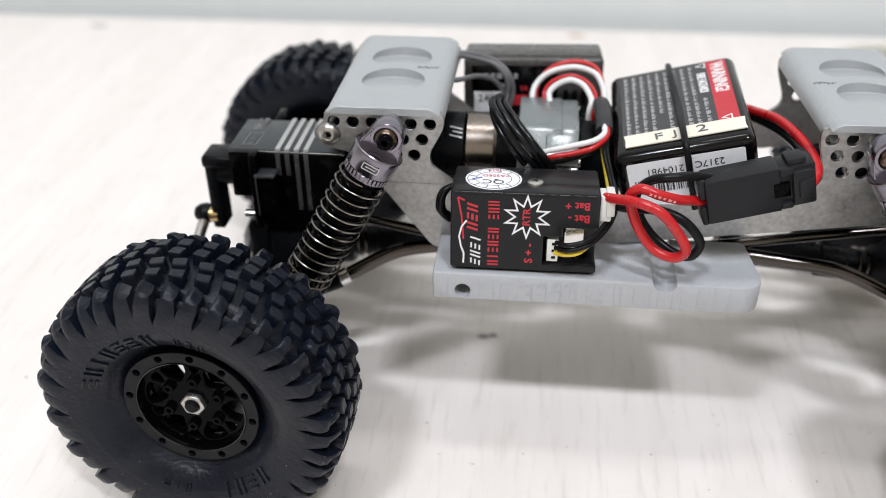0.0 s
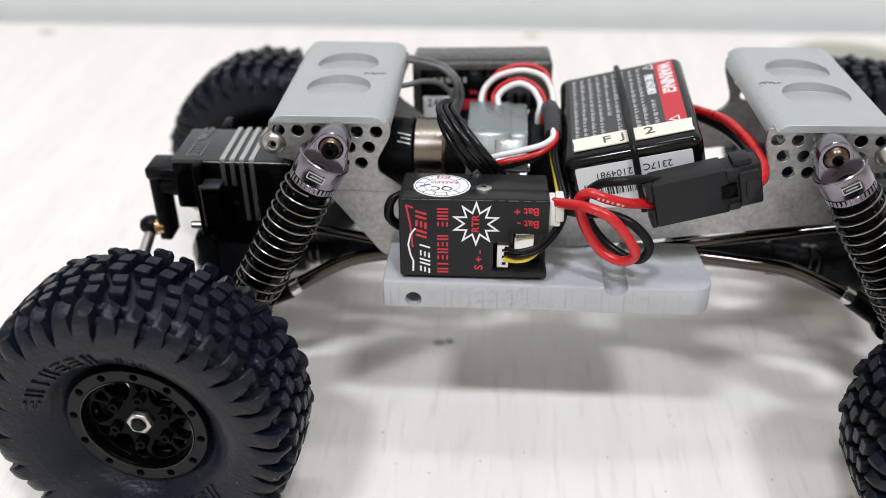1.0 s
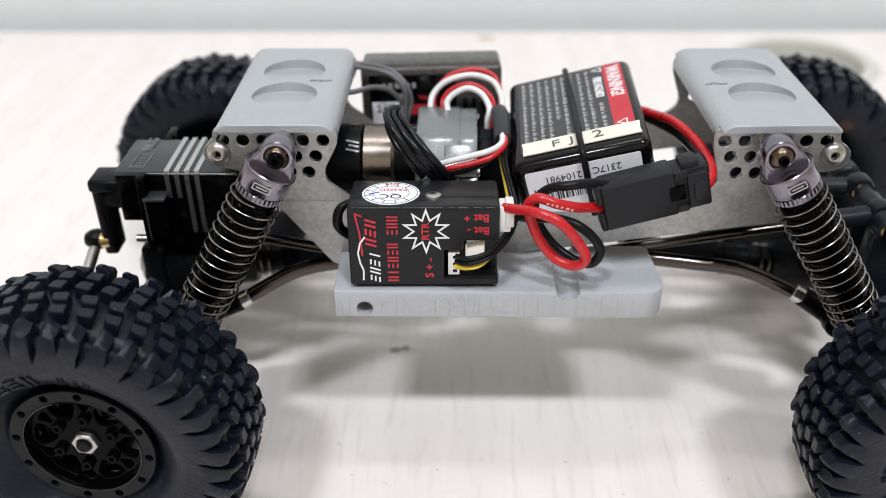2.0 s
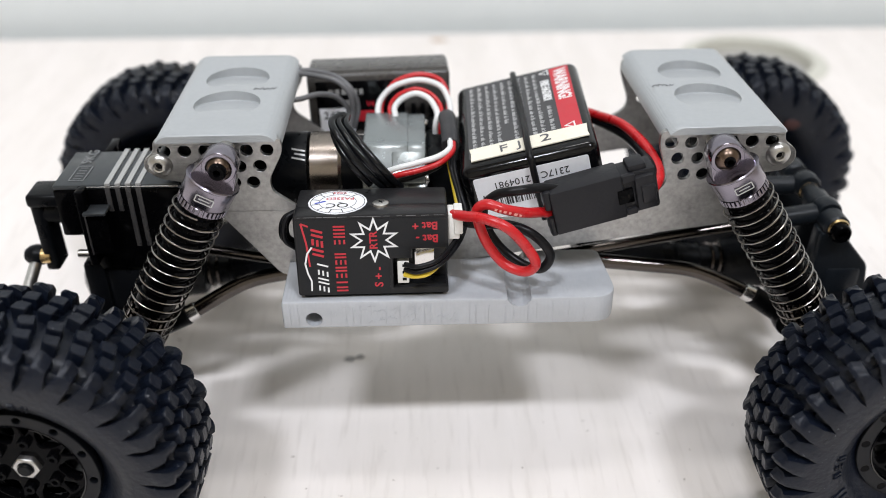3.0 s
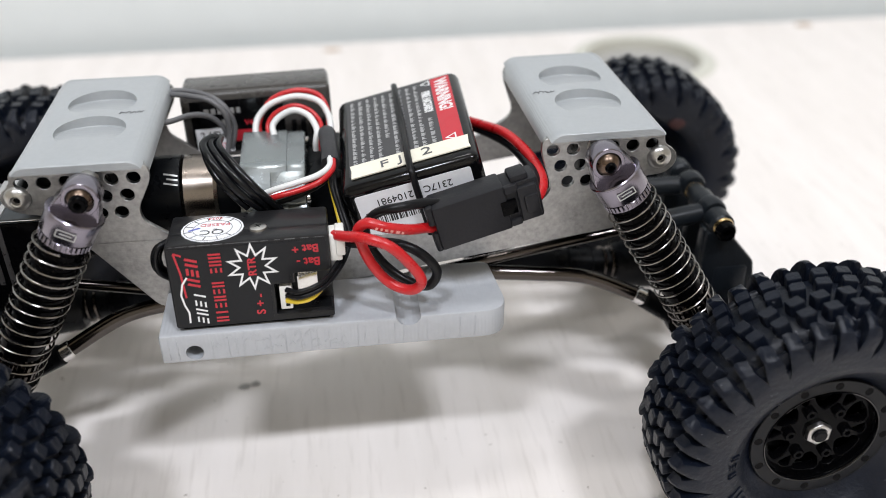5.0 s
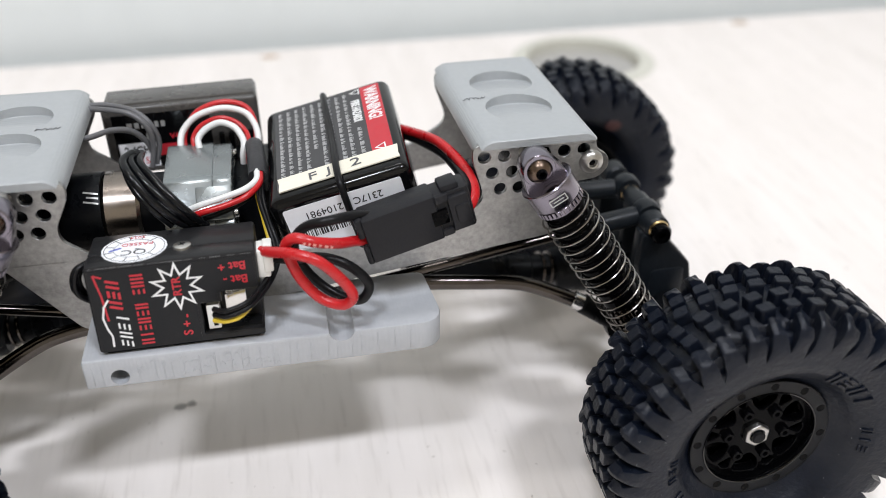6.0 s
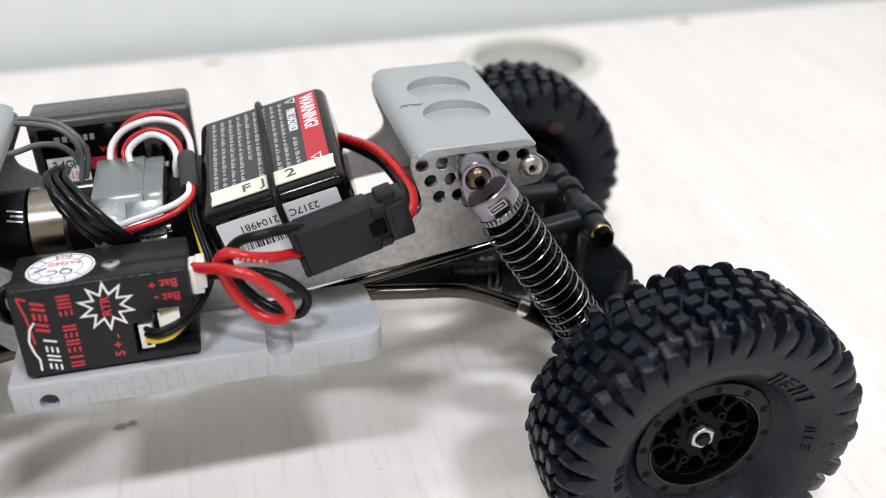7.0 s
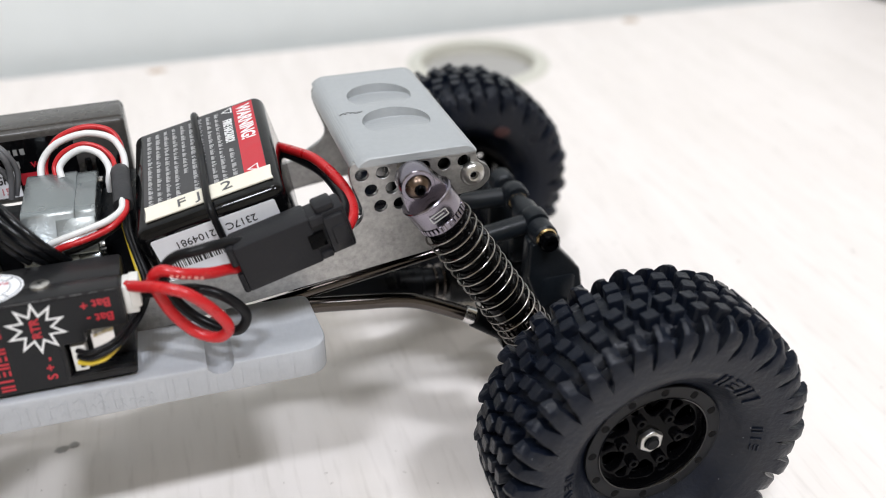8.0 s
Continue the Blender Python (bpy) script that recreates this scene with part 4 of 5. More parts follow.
body = part("case", esc_case(), CASE, esc)
part("back_shell", boxm((-EW / 2, 0.0051, 0), (EW / 2, ED, EH), 0.0007), CASE, esc)
part("pocket_floor", boxm((0.0042, 0.0012, 0.0001), (EW / 2 - 0.0004, 0.0051, 0.0016), 0.0002), SATIN, esc)
part("sticky_pad", boxm((-EW / 2 + 0.001, 0.001, -0.0018), (EW / 2 - 0.001, ED - 0.001, 0.0), 0.0002), BLACK, esc)
face = flat(rounded([(-0.0143, 0.0005), (0.0034, 0.0005), (0.0034, 0.0083), (0.0072, 0.0083), (0.0072, 0.0103), (0.0143, 0.0103), (0.0143, 0.0166), (-0.0143, 0.0166)], 0.0005, 3), (), 0.00012, m=pose(0, -0.00006, 0) @ FACING)
part("face_label", face, LABEL, esc, "charcoal printed face label", smooth=False)
FACE = pose(0, -0.00013, 0) @ FACING
UPWARD = Matrix.Rotation(math.pi / 2, 4, "Z")
TURNED = Matrix.Rotation(math.pi, 4, "Z")


def face_text(body_text, x, z, size, turn, mat, stretch=1.0, name="lettering"):
    part(name, text(body_text, size, FACE @ Matrix.Translation((x, z, 0)) @ turn, stretch, bold=0.00005), mat, esc, smooth=False)


face_text("RTR", 0.00045, 0.0120, 0.0021, UPWARD, RED)
face_text("Bat +", 0.0104, 0.0149, 0.0023, TURNED, RED, 1.0)
face_text("Bat -", 0.0108, 0.0122, 0.0023, TURNED, RED, 1.0)
face_text("S + -", 0.0012, 0.0040, 0.0023, UPWARD, RED, 1.0)
# maker's mark: white arch, white and red strokes; then a red row of strokes, all plain shapes
arch = [(-12.2, 1.2), (-12.1, 3.4), (-12.7, 5.0), (-13.1, 7.2), (-12.6, 9.4), (-11.6, 10.8)]
strokes([(*a, *b) for a, b in zip(arch, arch[1:])], 0.35, WHITE, esc, "white_mark", FACE)
strokes([(-13.4, 15.8, -12.6, 11.6), (-12.6, 11.6, -12.2, 6.6), (-13.4, 15.8, -12.0, 15.2)], 0.35, RED, esc, "red_mark", FACE)


def word_marks(kinds, x, z, step, wide, tall, stroke, mat, lean=0.0):
    """A row of plain stroke shapes that runs up the face, in place of a maker's word."""
    lines = []
    for k, kind in enumerate(kinds.split()):
        if kind == "gap":
            continue
        for x0, y0, x1, y1 in SHAPES[kind]:
            q = z + step * k
            lines.append((x - y0 * tall, q + x0 * wide + y0 * lean, x - y1 * tall, q + x1 * wide + y1 * lean))
    strokes(lines, stroke, mat, esc, "red_mark" if mat == RED else "white_mark", FACE)


word_marks("rungs pair rungs post", -9.75, 1.6, 1.75, 0.70, 1.05, 0.34, WHITE, 0.32)
word_marks("pair rungs pair", -10.45, 9.6, 2.05, 0.85, 1.10, 0.48, RED, 0.34)
word_marks("pair post rungs pair rungs pair gap rungs pair pair", -6.15, 1.5, 1.47, 0.58, 1.12, 0.36, RED)


def star(r_out, r_in, n=10):
    return [((r_out if k % 2 == 0 else r_in) * math.sin(math.pi * k / n), (r_out if k % 2 == 0 else r_in) * math.cos(math.pi * k / n)) for k in range(2 * n)]


ring = flat([(x * 1.0 + 0.0, y) for x, y in star(0.0050, 0.0027)], [star(0.0039, 0.0021)], 0.00008, m=FACE @ Matrix.Translation((0.0005, 0.0120, 0)))
part("star", ring, WHITE, esc, "white star outline", smooth=False)
# top: quality sticker and screw
TOP = pose(0, 0, EH + 0.00006)
sticker = part("sticker", flat((0, 0, 0.0058), (), 0.0001, m=TOP @ Matrix.Translation((-0.0066, 0.0062, 0))), PAPER, esc, "round white quality sticker", smooth=False)
STK = TOP @ Matrix.Translation((-0.0066, 0.0062, 0.00006))
for r, w, mat in ((0.0054, 0.00012, INK), (0.0037, 0.0001, INK)):
    fine = lambda q, k=40: [(q * math.cos(2 * math.pi * i / k), q * math.sin(2 * math.pi * i / k)) for i in range(k)]
    part("ring", flat(fine(r), [fine(r - w)], 0.00004, m=STK), mat, sticker, smooth=False)
part("lettering", text("QC", 0.0030, STK @ Matrix.Translation((0, -0.0016, 0)) @ TURNED), INK, sticker, smooth=False)
part("lettering", text("PASSED", 0.0017, STK @ Matrix.Translation((0.0004, 0.0017, 0)) @ TURNED), RED, sticker, smooth=False)
part("lettering", text("2024", 0.0014, STK @ Matrix.Translation((0.0002, 0.0046, 0)) @ TURNED), RED, sticker, smooth=False)
for k in range(12):
    a = 2 * math.pi * k / 12 + 0.26
    if abs(math.sin(a) - 0.97) > 0.12:
        bars([(-0.08, -0.75, 0.08, 0.75)], INK, sticker, "tick", STK @ Matrix.Rotation(a, 4, "Z") @ Matrix.Translation((0, -0.00455, 0)))
strokes([(-4.4, -0.6, -2.4, 0.5)], 0.5, BLUE, sticker, "pen_mark", STK, "blue pen tick")
screw = part("case_screw", lathem([(0, 0.0005), (0.0013, 0.00048), (0.0016, 0.0003), (0.0017, -0.0002), (0, -0.0002)], 20, pose(0.0019, 0.0048, EH + 0.0001)), NUT, esc, "small bright cross-head screw")
bars([(-0.65, -0.10, 0.65, 0.10), (-0.10, -0.65, 0.10, 0.65)], BLACK, screw, "cross_slot", pose(0.0019, 0.0048, EH + 0.00061, 0, 0, 30))
# worn pale edge along the top of the face, its highlight painted in too
worn = bmesh.new()
rng = random.Random(31)
x = -0.0140
while x < 0.0138:
    long = rng.uniform(0.0006, 0.0030)
    w = rng.uniform(0.00001, 0.00006)
    box(worn, (x, -0.00002, EH - 0.00042 - w), (min(x + long, 0.0140), 0.00030, EH - 0.00036 + w), 0.00002, 1)
    x += long + rng.uniform(0.0001, 0.0012)
part("edge_highlight", worn, WIRE_GREY, esc, "pale worn edge with painted highlight", smooth=False)
# sockets in the pocket and at the end
plug = part("signal_plug", boxm((0.0048, 0.0006, 0.0020), (0.0071, 0.0046, 0.0070), 0.0002), NYLON, esc, "white nylon signal plug")
for k in range(3):
    bars([(-0.3, -0.28, 0.5, 0.28)], BLACK, plug, "slot", pose(0.0061, 0.0005, 0.0030 + 0.0015 * k) @ FACING)
part("capacitor", boxm((0.0082, 0.0018, 0.0045), (0.0122, 0.0046, 0.0092), 0.0004), STEEL, esc, "bright metal component")
tail = part("power_plug", boxm((EW / 2, 0.0010, 0.0112), (EW / 2 + 0.0023, 0.0060, 0.0166), 0.0003), NYLON, esc, "white nylon power plug")
part("power_plug_lip", boxm((EW / 2 + 0.0012, 0.0006, 0.0124), (EW / 2 + 0.0029, 0.0054, 0.0172), 0.0003), NYLON, tail)
lead("red_lead", [(-4.4, -31, 63.4), (-2.1, -34, 64.7), (1, -37, 65.9), (5.6, -39, 64.8), (9.7, -39, 59.9), (11.1, -39, 56.6), (9.1, -38, 54.4), (5.4, -36, 55), (2.2, -35, 58.9), (0.4, -34, 63.1), (-0, -34, 65.9), (1.8, -35, 67.8), (5.3, -35.8, 67), (9.6, -34, 65.2), (13, -31.5, 63.8), (17.2, -30.2, 62.6)], 1.02, WIRE_RED, esc, "looped red silicone power lead", 14)
bars([(-3.4, -0.22, -2.9, 0.22), (-2.4, -0.22, -2.0, 0.22), (-1.5, -0.22, -0.9, 0.22), (-0.4, -0.22, 0.1, 0.22), (0.7, -0.26, 1.4, 0.26), (1.8, -0.22, 2.3, 0.22)], PINK, esc, "wire_print", esc.matrix_basis.inverted() @ pose(0.0062, -0.03715, 0.0669, 90, 21, 11))
lead("black_lead", [(-4.4, -29, 61.4), (-0.3, -31, 61.2), (6.1, -33.5, 62.3), (10.9, -35, 60.9), (14.4, -35, 56.5), (13.2, -35, 53.2), (10.1, -34, 53), (5.8, -32, 55.3), (2.5, -31, 59.7), (1.5, -31, 64.4), (3.8, -32, 68.1), (8.1, -33, 69.5), (12.5, -31.2, 69), (17.0, -30.2, 68)], 0.95, WIRE_BLACK, esc, "looped black silicone power lead", 14)
lead("signal_wire", [(-13.8, -37.5, 56.3), (-11.5, -39.5, 57), (-7.7, -38.5, 57.7), (-4.9, -34, 57.9), (-2.9, -29, 58.6), (-2.2, -24, 59.6), (-3.1, -20, 62.6), (-4.1, -16, 65.1), (-4.4, -12, 67)], 0.5, WIRE_BLACK, esc)
lead("signal_wire", [(-13.9, -37.5, 55.1), (-11.3, -39.5, 55.8), (-7.4, -38.5, 56.7), (-4.3, -34, 57.2), (-2.2, -29, 58.2), (-1.5, -24, 59.6), (-2.5, -20, 62.6), (-3.4, -16, 65.1), (-3.7, -12, 67)], 0.5, WIRE_BLACK, esc)
lead("signal_wire", [(-14, -37.5, 53.9), (-11.6, -39, 54.5), (-8.8, -38.5, 55.2), (-5.4, -33, 56), (-3, -28, 56.7), (-2.9, -23, 59), (-3.6, -19, 62.1), (-4.3, -15, 64.6), (-4.9, -12, 67)], 0.5, WIRE_YELLOW, esc, "thin yellow signal wire")
for k in range(4):
    u, v = 0.55 * k, (0.0, 0.5, -0.3, 0.4)[k]
    lead("motor_wire", [(-35.2, -30 + 1.3 * k, 63.8 - u), (-36.6 - v, -31 + 1.2 * k, 63.4 - u), (-37.5 - v, -31.5 + 1.1 * k, 61.2 - 0.5 * u), (-37.4 - v, -31 + k, 58.2 - 0.3 * u), (-35.8, -30 + k, 55.9 - 0.4 * u)], 0.55, WIRE_BLACK, esc)

# plug housing that joins the speed controller to the battery
joint = thing("power_connector", pose(0.0147, -0.0335, 0.0588, 0, -14, 4), "black rectangular battery connector pair hanging on its leads", "connector")
sock = part("socket_half", boxm((0.0014, 0, 0.0003), (0.0156, 0.0062, 0.0098), 0.0005), HOUSING, joint)
plug2 = part("plug_half", boxm((0.0150, 0.0004, 0.0006), (0.0222, 0.0058, 0.0096), 0.0006), HOUSING, joint)
part("latch_window", boxm((0.0142, -0.00025, 0.0036), (0.0172, 0.0008, 0.0066), 0.0001), GLOSS, joint, "dark latch window")
part("latch_frame", boxm((0.0176, -0.0007, 0.0014), (0.0216, 0.0010, 0.0088), 0.0006), HOUSING, plug2)
part("latch_tongue", boxm((0.0186, -0.0012, 0.0030), (0.0214, 0.0002, 0.0070), 0.0005), HOUSING, plug2)
part("rib", boxm((0.0154, -0.0003, 0.0080), (0.0180, 0.0010, 0.0096), 0.0003), HOUSING, plug2)
part("rib", boxm((0.0154, -0.0003, 0.0008), (0.0176, 0.0010, 0.0022), 0.0003), HOUSING, plug2)
part("top_tab", boxm((0.0170, 0.0008, 0.0092), (0.0206, 0.0050, 0.0108), 0.0005), HOUSING, plug2)
part("collar", boxm((0.0002, 0.0006, 0.0058), (0.0018, 0.0054, 0.0100), 0.0005), HOUSING, joint)
part("collar", boxm((0.0004, 0.0006, -0.0001), (0.0018, 0.0054, 0.0042), 0.0005), HOUSING, joint)

# ---- battery ----
BX, BY, BZ = 0.0284, 0.0390, 0.0180
pack = thing("battery_pack", pose(0.0158, -0.0018, 0.0549, 4, -14.5, -2.5), "small black lithium battery pack with warning label and masking tape", "battery")
part("cell_wrap", boxm((-BX / 2, -BY / 2, 0), (BX / 2, BY / 2, BZ), 0.0022, 6), WRAP, pack, "glossy black shrink wrap")
TOPB = pose(0, 0, BZ + 0.00005)
label = part("top_label", flat(rounded([(-0.0118, -0.0155), (0.0122, -0.0155), (0.0122, 0.0170), (-0.0118, 0.0170)], 0.0003, 2), (), 0.0001, m=TOPB), FACELABEL, pack, "charcoal safety label with fine print", smooth=False)
part("warning_band", flat([(0.0078, -0.0125), (0.0121, -0.0125), (0.0121, 0.0170), (0.0078, 0.0170)], (), 0.0001, m=pose(0, 0, BZ + 0.00011)), RED, pack, "red warning band", smooth=False)
DOWN = Matrix.Rotation(-math.pi / 2, 4, "Z")
LBL = pose(0, 0, BZ + 0.00018)
part("lettering", text("WARNING!", 0.0040, LBL @ Matrix.Translation((0.0099, 0.0086, 0)) @ DOWN, 0.72, bold=0.00012), WHITE, pack, smooth=False)
part("lettering", text("FIRE HAZARD!", 0.0025, LBL @ Matrix.Translation((0.0062, 0.0070, 0)) @ DOWN, 0.6, bold=0.00010), WHITE, pack, smooth=False)
rng = random.Random(8)
fine_rows = []
for k, x in enumerate((6.2, 4.2, 2.4, 0.5, -1.4, -3.2, -5.0, -6.8, -8.6, -10.4)):
    y = -0.5 if k == 0 else 16.0
    end = -14.5 if k not in (3, 5) else -3.0
    while y > end:
        w = rng.uniform(0.7, 2.2)
        fine_rows.append((x - 0.46, y - w, x + 0.46, y))
        y -= w + 0.5
small = bmesh.new()
for x0, y0, x1, y1 in fine_rows:
    y = y0
    while y < y1 - 0.1:
        tall = rng.choice((0.72, 0.72, 1.0))
        a, b = x0 / 1000, (x0 + (x1 - x0) * tall) / 1000
        box(small, (a, y / 1000, 0), (b, (y + 0.085) / 1000, 0.00004))
        if rng.random() < 0.75:
            mid = a + (b - a) * rng.choice((0.5, 0.6, 1.0))
            box(small, (a, (y + 0.17) / 1000, 0), (mid, (y + 0.25) / 1000, 0.00004))
            y += 0.19
        y += 0.18
bmesh.ops.transform(small, matrix=pose(0, 0, BZ + 0.0001), verts=small.verts[:])
part("fine_print", small, PALEINK, pack, "rows of tiny pale print", smooth=False)
for y in (0.0150, -0.0105):
    tri = rounded([(-0.0012, 0), (0.0012, 0.0013), (0.0012, -0.0013)], 0.0002, 2)
    inner = [(-0.0006, 0), (0.0009, 0.0009), (0.0009, -0.0009)]
    part("warning_triangle", flat(tri, [inner], 0.00004, m=LBL @ Matrix.Translation((0.0064 if y > 0 else 0.0095, y + (0.0005 if y > 0 else 0), 0)) @ Matrix.Rotation(0, 4, "Z")), WHITE, pack, smooth=False)
tape = part("masking_tape", flat([(-0.0114, -0.0167), (-0.0040, -0.0166), (0.0129, -0.0165), (0.0127, -0.0150), (0.0129, -0.0118), (0.0050, -0.0117), (-0.0116, -0.0118), (-0.0113, -0.0140)], (), 0.00025, m=pose(0, 0, BZ + 0.0003)), TAPE, pack, "cream masking tape with pencilled letters", smooth=False)
part("lettering", text("F", 0.0036, pose(-0.0045, -0.0144, BZ + 0.0005, 0, 0, 4), 1.2), PENCIL, pack, smooth=False)
part("lettering", text("J", 0.0036, pose(-0.0012, -0.0142, BZ + 0.0005, 0, 0, 4), 1.2), PENCIL, pack, smooth=False)
part("lettering", text("2", 0.0040, pose(0.0042, -0.0140, BZ + 0.0005, 0, 0, 4), 1.2), PENCIL, pack, smooth=False)
FRONT = pose(0, -BY / 2 - 0.00006, 0) @ FACING
paper = part("serial_label", flat(rounded([(-0.0118, 0.0048), (0.0118, 0.0048), (0.0118, 0.0158), (-0.0118, 0.0158)], 0.0005, 3), (), 0.0001, m=FRONT), PAPER, pack, "white serial-number label with barcode", smooth=False)
SER = pose(0, -BY / 2 - 0.00013, 0) @ FACING
part("lettering", text("2317C", 0.0022, SER @ Matrix.Translation((0.0047, 0.0136, 0)) @ TURNED), INK, paper, smooth=False)
part("lettering", text("2104981", 0.0022, SER @ Matrix.Translation((-0.0042, 0.0134, 0)) @ TURNED), INK, paper, smooth=False)
code, x = [], -10.6
while x < 3:
    w = rng.choice((0.14, 0.14, 0.28, 0.42))
    code.append((x, 8.4, x + w, 11.6))
    x += w + rng.choice((0.14, 0.22, 0.34))
bars(code, INK, paper, "barcode", SER)
lead("red_lead", [(27.9, 12, 65.8), (30.1, 6, 67.3), (33.1, -4, 69.7), (35.5, -13, 69.9), (36.9, -20, 69), (36.5, -26, 68.3), (34.5, -29, 66.9), (32.1, -30, 66.9)], 1.05, WIRE_RED, pack, "red silicone battery lead", 12)
lead("black_lead", [(27.9, 12, 64.7), (31.1, 4, 66.2), (34.1, -6, 67.6), (35.5, -16, 68.4), (35.5, -24, 68.6), (33.3, -29, 68.2), (31.4, -30, 68.2)], 1.1, WIRE_BLACK, pack, "black silicone battery lead", 12)
part("elastic_cord", tubem([(-0.0005, BY / 2 + 0.0004, 0.004), (-0.0005, BY / 2 + 0.0006, BZ - 0.003), (-0.0004, BY / 2 - 0.0026, BZ + 0.0007), (0.0002, 0.0, BZ + 0.0007), (0.0005, -BY / 2 + 0.0026, BZ + 0.0010), (0.0006, -BY / 2 - 0.0009, BZ - 0.003), (0.0006, -BY / 2 - 0.0009, 0.0035)], 0.0007, 12), WIRE_BLACK, pack, "black elastic retaining cord")

# ---- receiver ----
rx = thing("radio_receiver", pose(-0.0200, 0.0190, 0.0572, -4, -0.8, 1.5), "black radio receiver box standing on edge behind the motor", "radio receiver")
part("case", boxm((-0.0170, 0, 0), (0.0170, 0.0128, 0.0158), 0.0010, 3), RXCASE, rx)
part("lid", boxm((-0.0166, 0.0012, 0.0148), (0.0166, 0.0118, 0.0163), 0.0006), RXCASE, rx)
RXF = pose(0, -0.00008, 0) @ FACING
part("front_label", flat([(-0.0150, 0.0015), (0.0060, 0.0015), (0.0060, 0.0140), (-0.0150, 0.0140)], (), 0.0001, m=RXF), WRAP, rx, "glossy black printed label", smooth=False)
RXT = pose(0, -0.00016, 0) @ FACING
strokes([(-12.0, 11.4, -10.9, 11.4), (-10.4, 11.4, -9.4, 11.4), (-8.9, 11.4, -7.6, 11.4), (-7.0, 11.4, -6.5, 11.4), (-6.0, 11.4, -5.2, 11.4), (-4.7, 11.4, -3.8, 11.4)], 1.3, SILVERPRINT, rx, "pale_mark", RXT)
strokes([(-8.2, 8.6, -7.0, 8.6), (-6.6, 8.6, -5.4, 8.6)], 1.6, SILVERPRINT, rx, "pale_mark", RXT)
part("band_label", flat([(-0.0145, 0.0016), (-0.0062, 0.0016), (-0.0062, 0.0074), (-0.0145, 0.0074)], (), 0.00006, m=RXT), PAPER, rx, "pale band label", smooth=False)
part("red_label", flat([(-0.0058, 0.0040), (-0.0012, 0.0040), (-0.0012, 0.0066), (-0.0058, 0.0066)], (), 0.00006, m=RXT), RED, rx, "small red label", smooth=False)
RXU = pose(0, -0.00023, 0) @ FACING
part("lettering", text("2.4GHz", 0.0026, RXU @ Matrix.Translation((-0.0102, 0.0056, 0)), 0.8, bold=0.00006), INK, rx, smooth=False)
part("lettering", text("15V", 0.0022, RXU @ Matrix.Translation((-0.0088, 0.0030, 0)), 0.9), RED, rx, smooth=False)
part("lettering", text("V4", 0.0017, RXT @ Matrix.Translation((-0.0022, 0.0082, 0)), bold=0.00005), RED, rx, smooth=False)
part("lettering", text("1", 0.0022, RXT @ Matrix.Translation((0.0026, 0.0118, 0))), WHITE, rx, smooth=False)
for k in range(4):
    part("pin", boxm((0.0075 + 0.0022 * k, -0.0012, 0.003), (0.0087 + 0.0022 * k, 0.0005, 0.008), 0.0002), BLACK, rx)
lead("servo_wire", [(-18.9, 8.6, 65.4), (-19.4, 10.5, 68), (-18.4, 12.5, 70.6), (-15.6, 13.5, 73.4), (-10.6, 13.5, 74.9), (-6.0, 12.5, 74.1), (-4.2, 10.5, 71.6), (-4.0, 6.5, 69.2), (-4.6, 4, 67.3)], 0.60, WIRE_RED, rx, "looped red servo wire")
lead("servo_wire", [(-19.5, 7, 65.4), (-20.1, 9, 68), (-19.1, 11, 70.4), (-16.0, 12, 72.8), (-10.7, 12, 74.1), (-6.1, 11, 73.2), (-4.1, 9, 71), (-3.6, 5, 69.3), (-4.2, 3, 67.3)], 0.70, WIRE_WHITE, rx, "looped white servo wire")
lead("servo_wire", [(-17.1, 7, 67.2), (-17.3, 9, 69.1), (-15.3, 10, 71.4), (-11.4, 10, 72.8), (-8, 9, 72), (-6, 7, 70.3), (-5.6, 4, 69.2), (-6, 2, 67.6), (-6.1, 1.8, 65.5)], 0.50, WIRE_RED, rx, "looped red servo wire")
lead("servo_wire", [(-16, 6, 67.6), (-16.2, 8, 69.2), (-14.4, 9, 70.9), (-11.3, 9, 72.1), (-8.5, 8, 71.3), (-7.1, 6, 70), (-6.6, 3, 69.4), (-7, 2, 67.6), (-7.1, 1.8, 65.5)], 0.70, WIRE_WHITE, rx, "looped white servo wire")
lead("aerial", [(-41.5, 16.5, 74.6), (-39, 16.6, 75), (-35.2, 16.1, 75.2), (-29.8, 13.6, 74.7), (-26.1, 11, 72.6), (-24.7, 11, 68), (-25.9, 10, 63.3)], 0.62, WIRE_GREY, rx, "grey coaxial aerial wire")
lead("aerial", [(-41.5, 15, 74.6), (-38.8, 15, 75), (-33.6, 12.8, 75.2), (-29.1, 11, 74.5), (-26.3, 10, 71.7), (-25.9, 10, 67.5), (-26.7, 9, 63.1)], 0.62, WIRE_GREY, rx, "grey coaxial aerial wire")
lead("aerial", [(-41.5, 2, 73.5), (-36.9, 4, 73.3), (-33.4, 8, 72.7), (-29.9, 10, 71.4), (-27.4, 11, 68.5), (-26.3, 11, 65.7)], 0.62, WIRE_GREY, rx, "grey coaxial aerial wire")
lead("plug_wire", [(-4.2, -10, 69.3), (-4.5, -13, 68.8), (-6.9, -16, 68.5), (-11, -17, 67.7), (-15.7, -17, 66.4), (-19.2, -16, 64.6)], 0.64, WIRE_WHITE, rx, "white servo wire")
lead("plug_wire", [(-3.6, -10, 68.9), (-4, -13.5, 68.3), (-6.6, -16.5, 67.3), (-10.8, -17.5, 66.2), (-15.5, -17.5, 65.1), (-19.1, -16, 63)], 0.64, WIRE_RED, rx, "red servo wire")
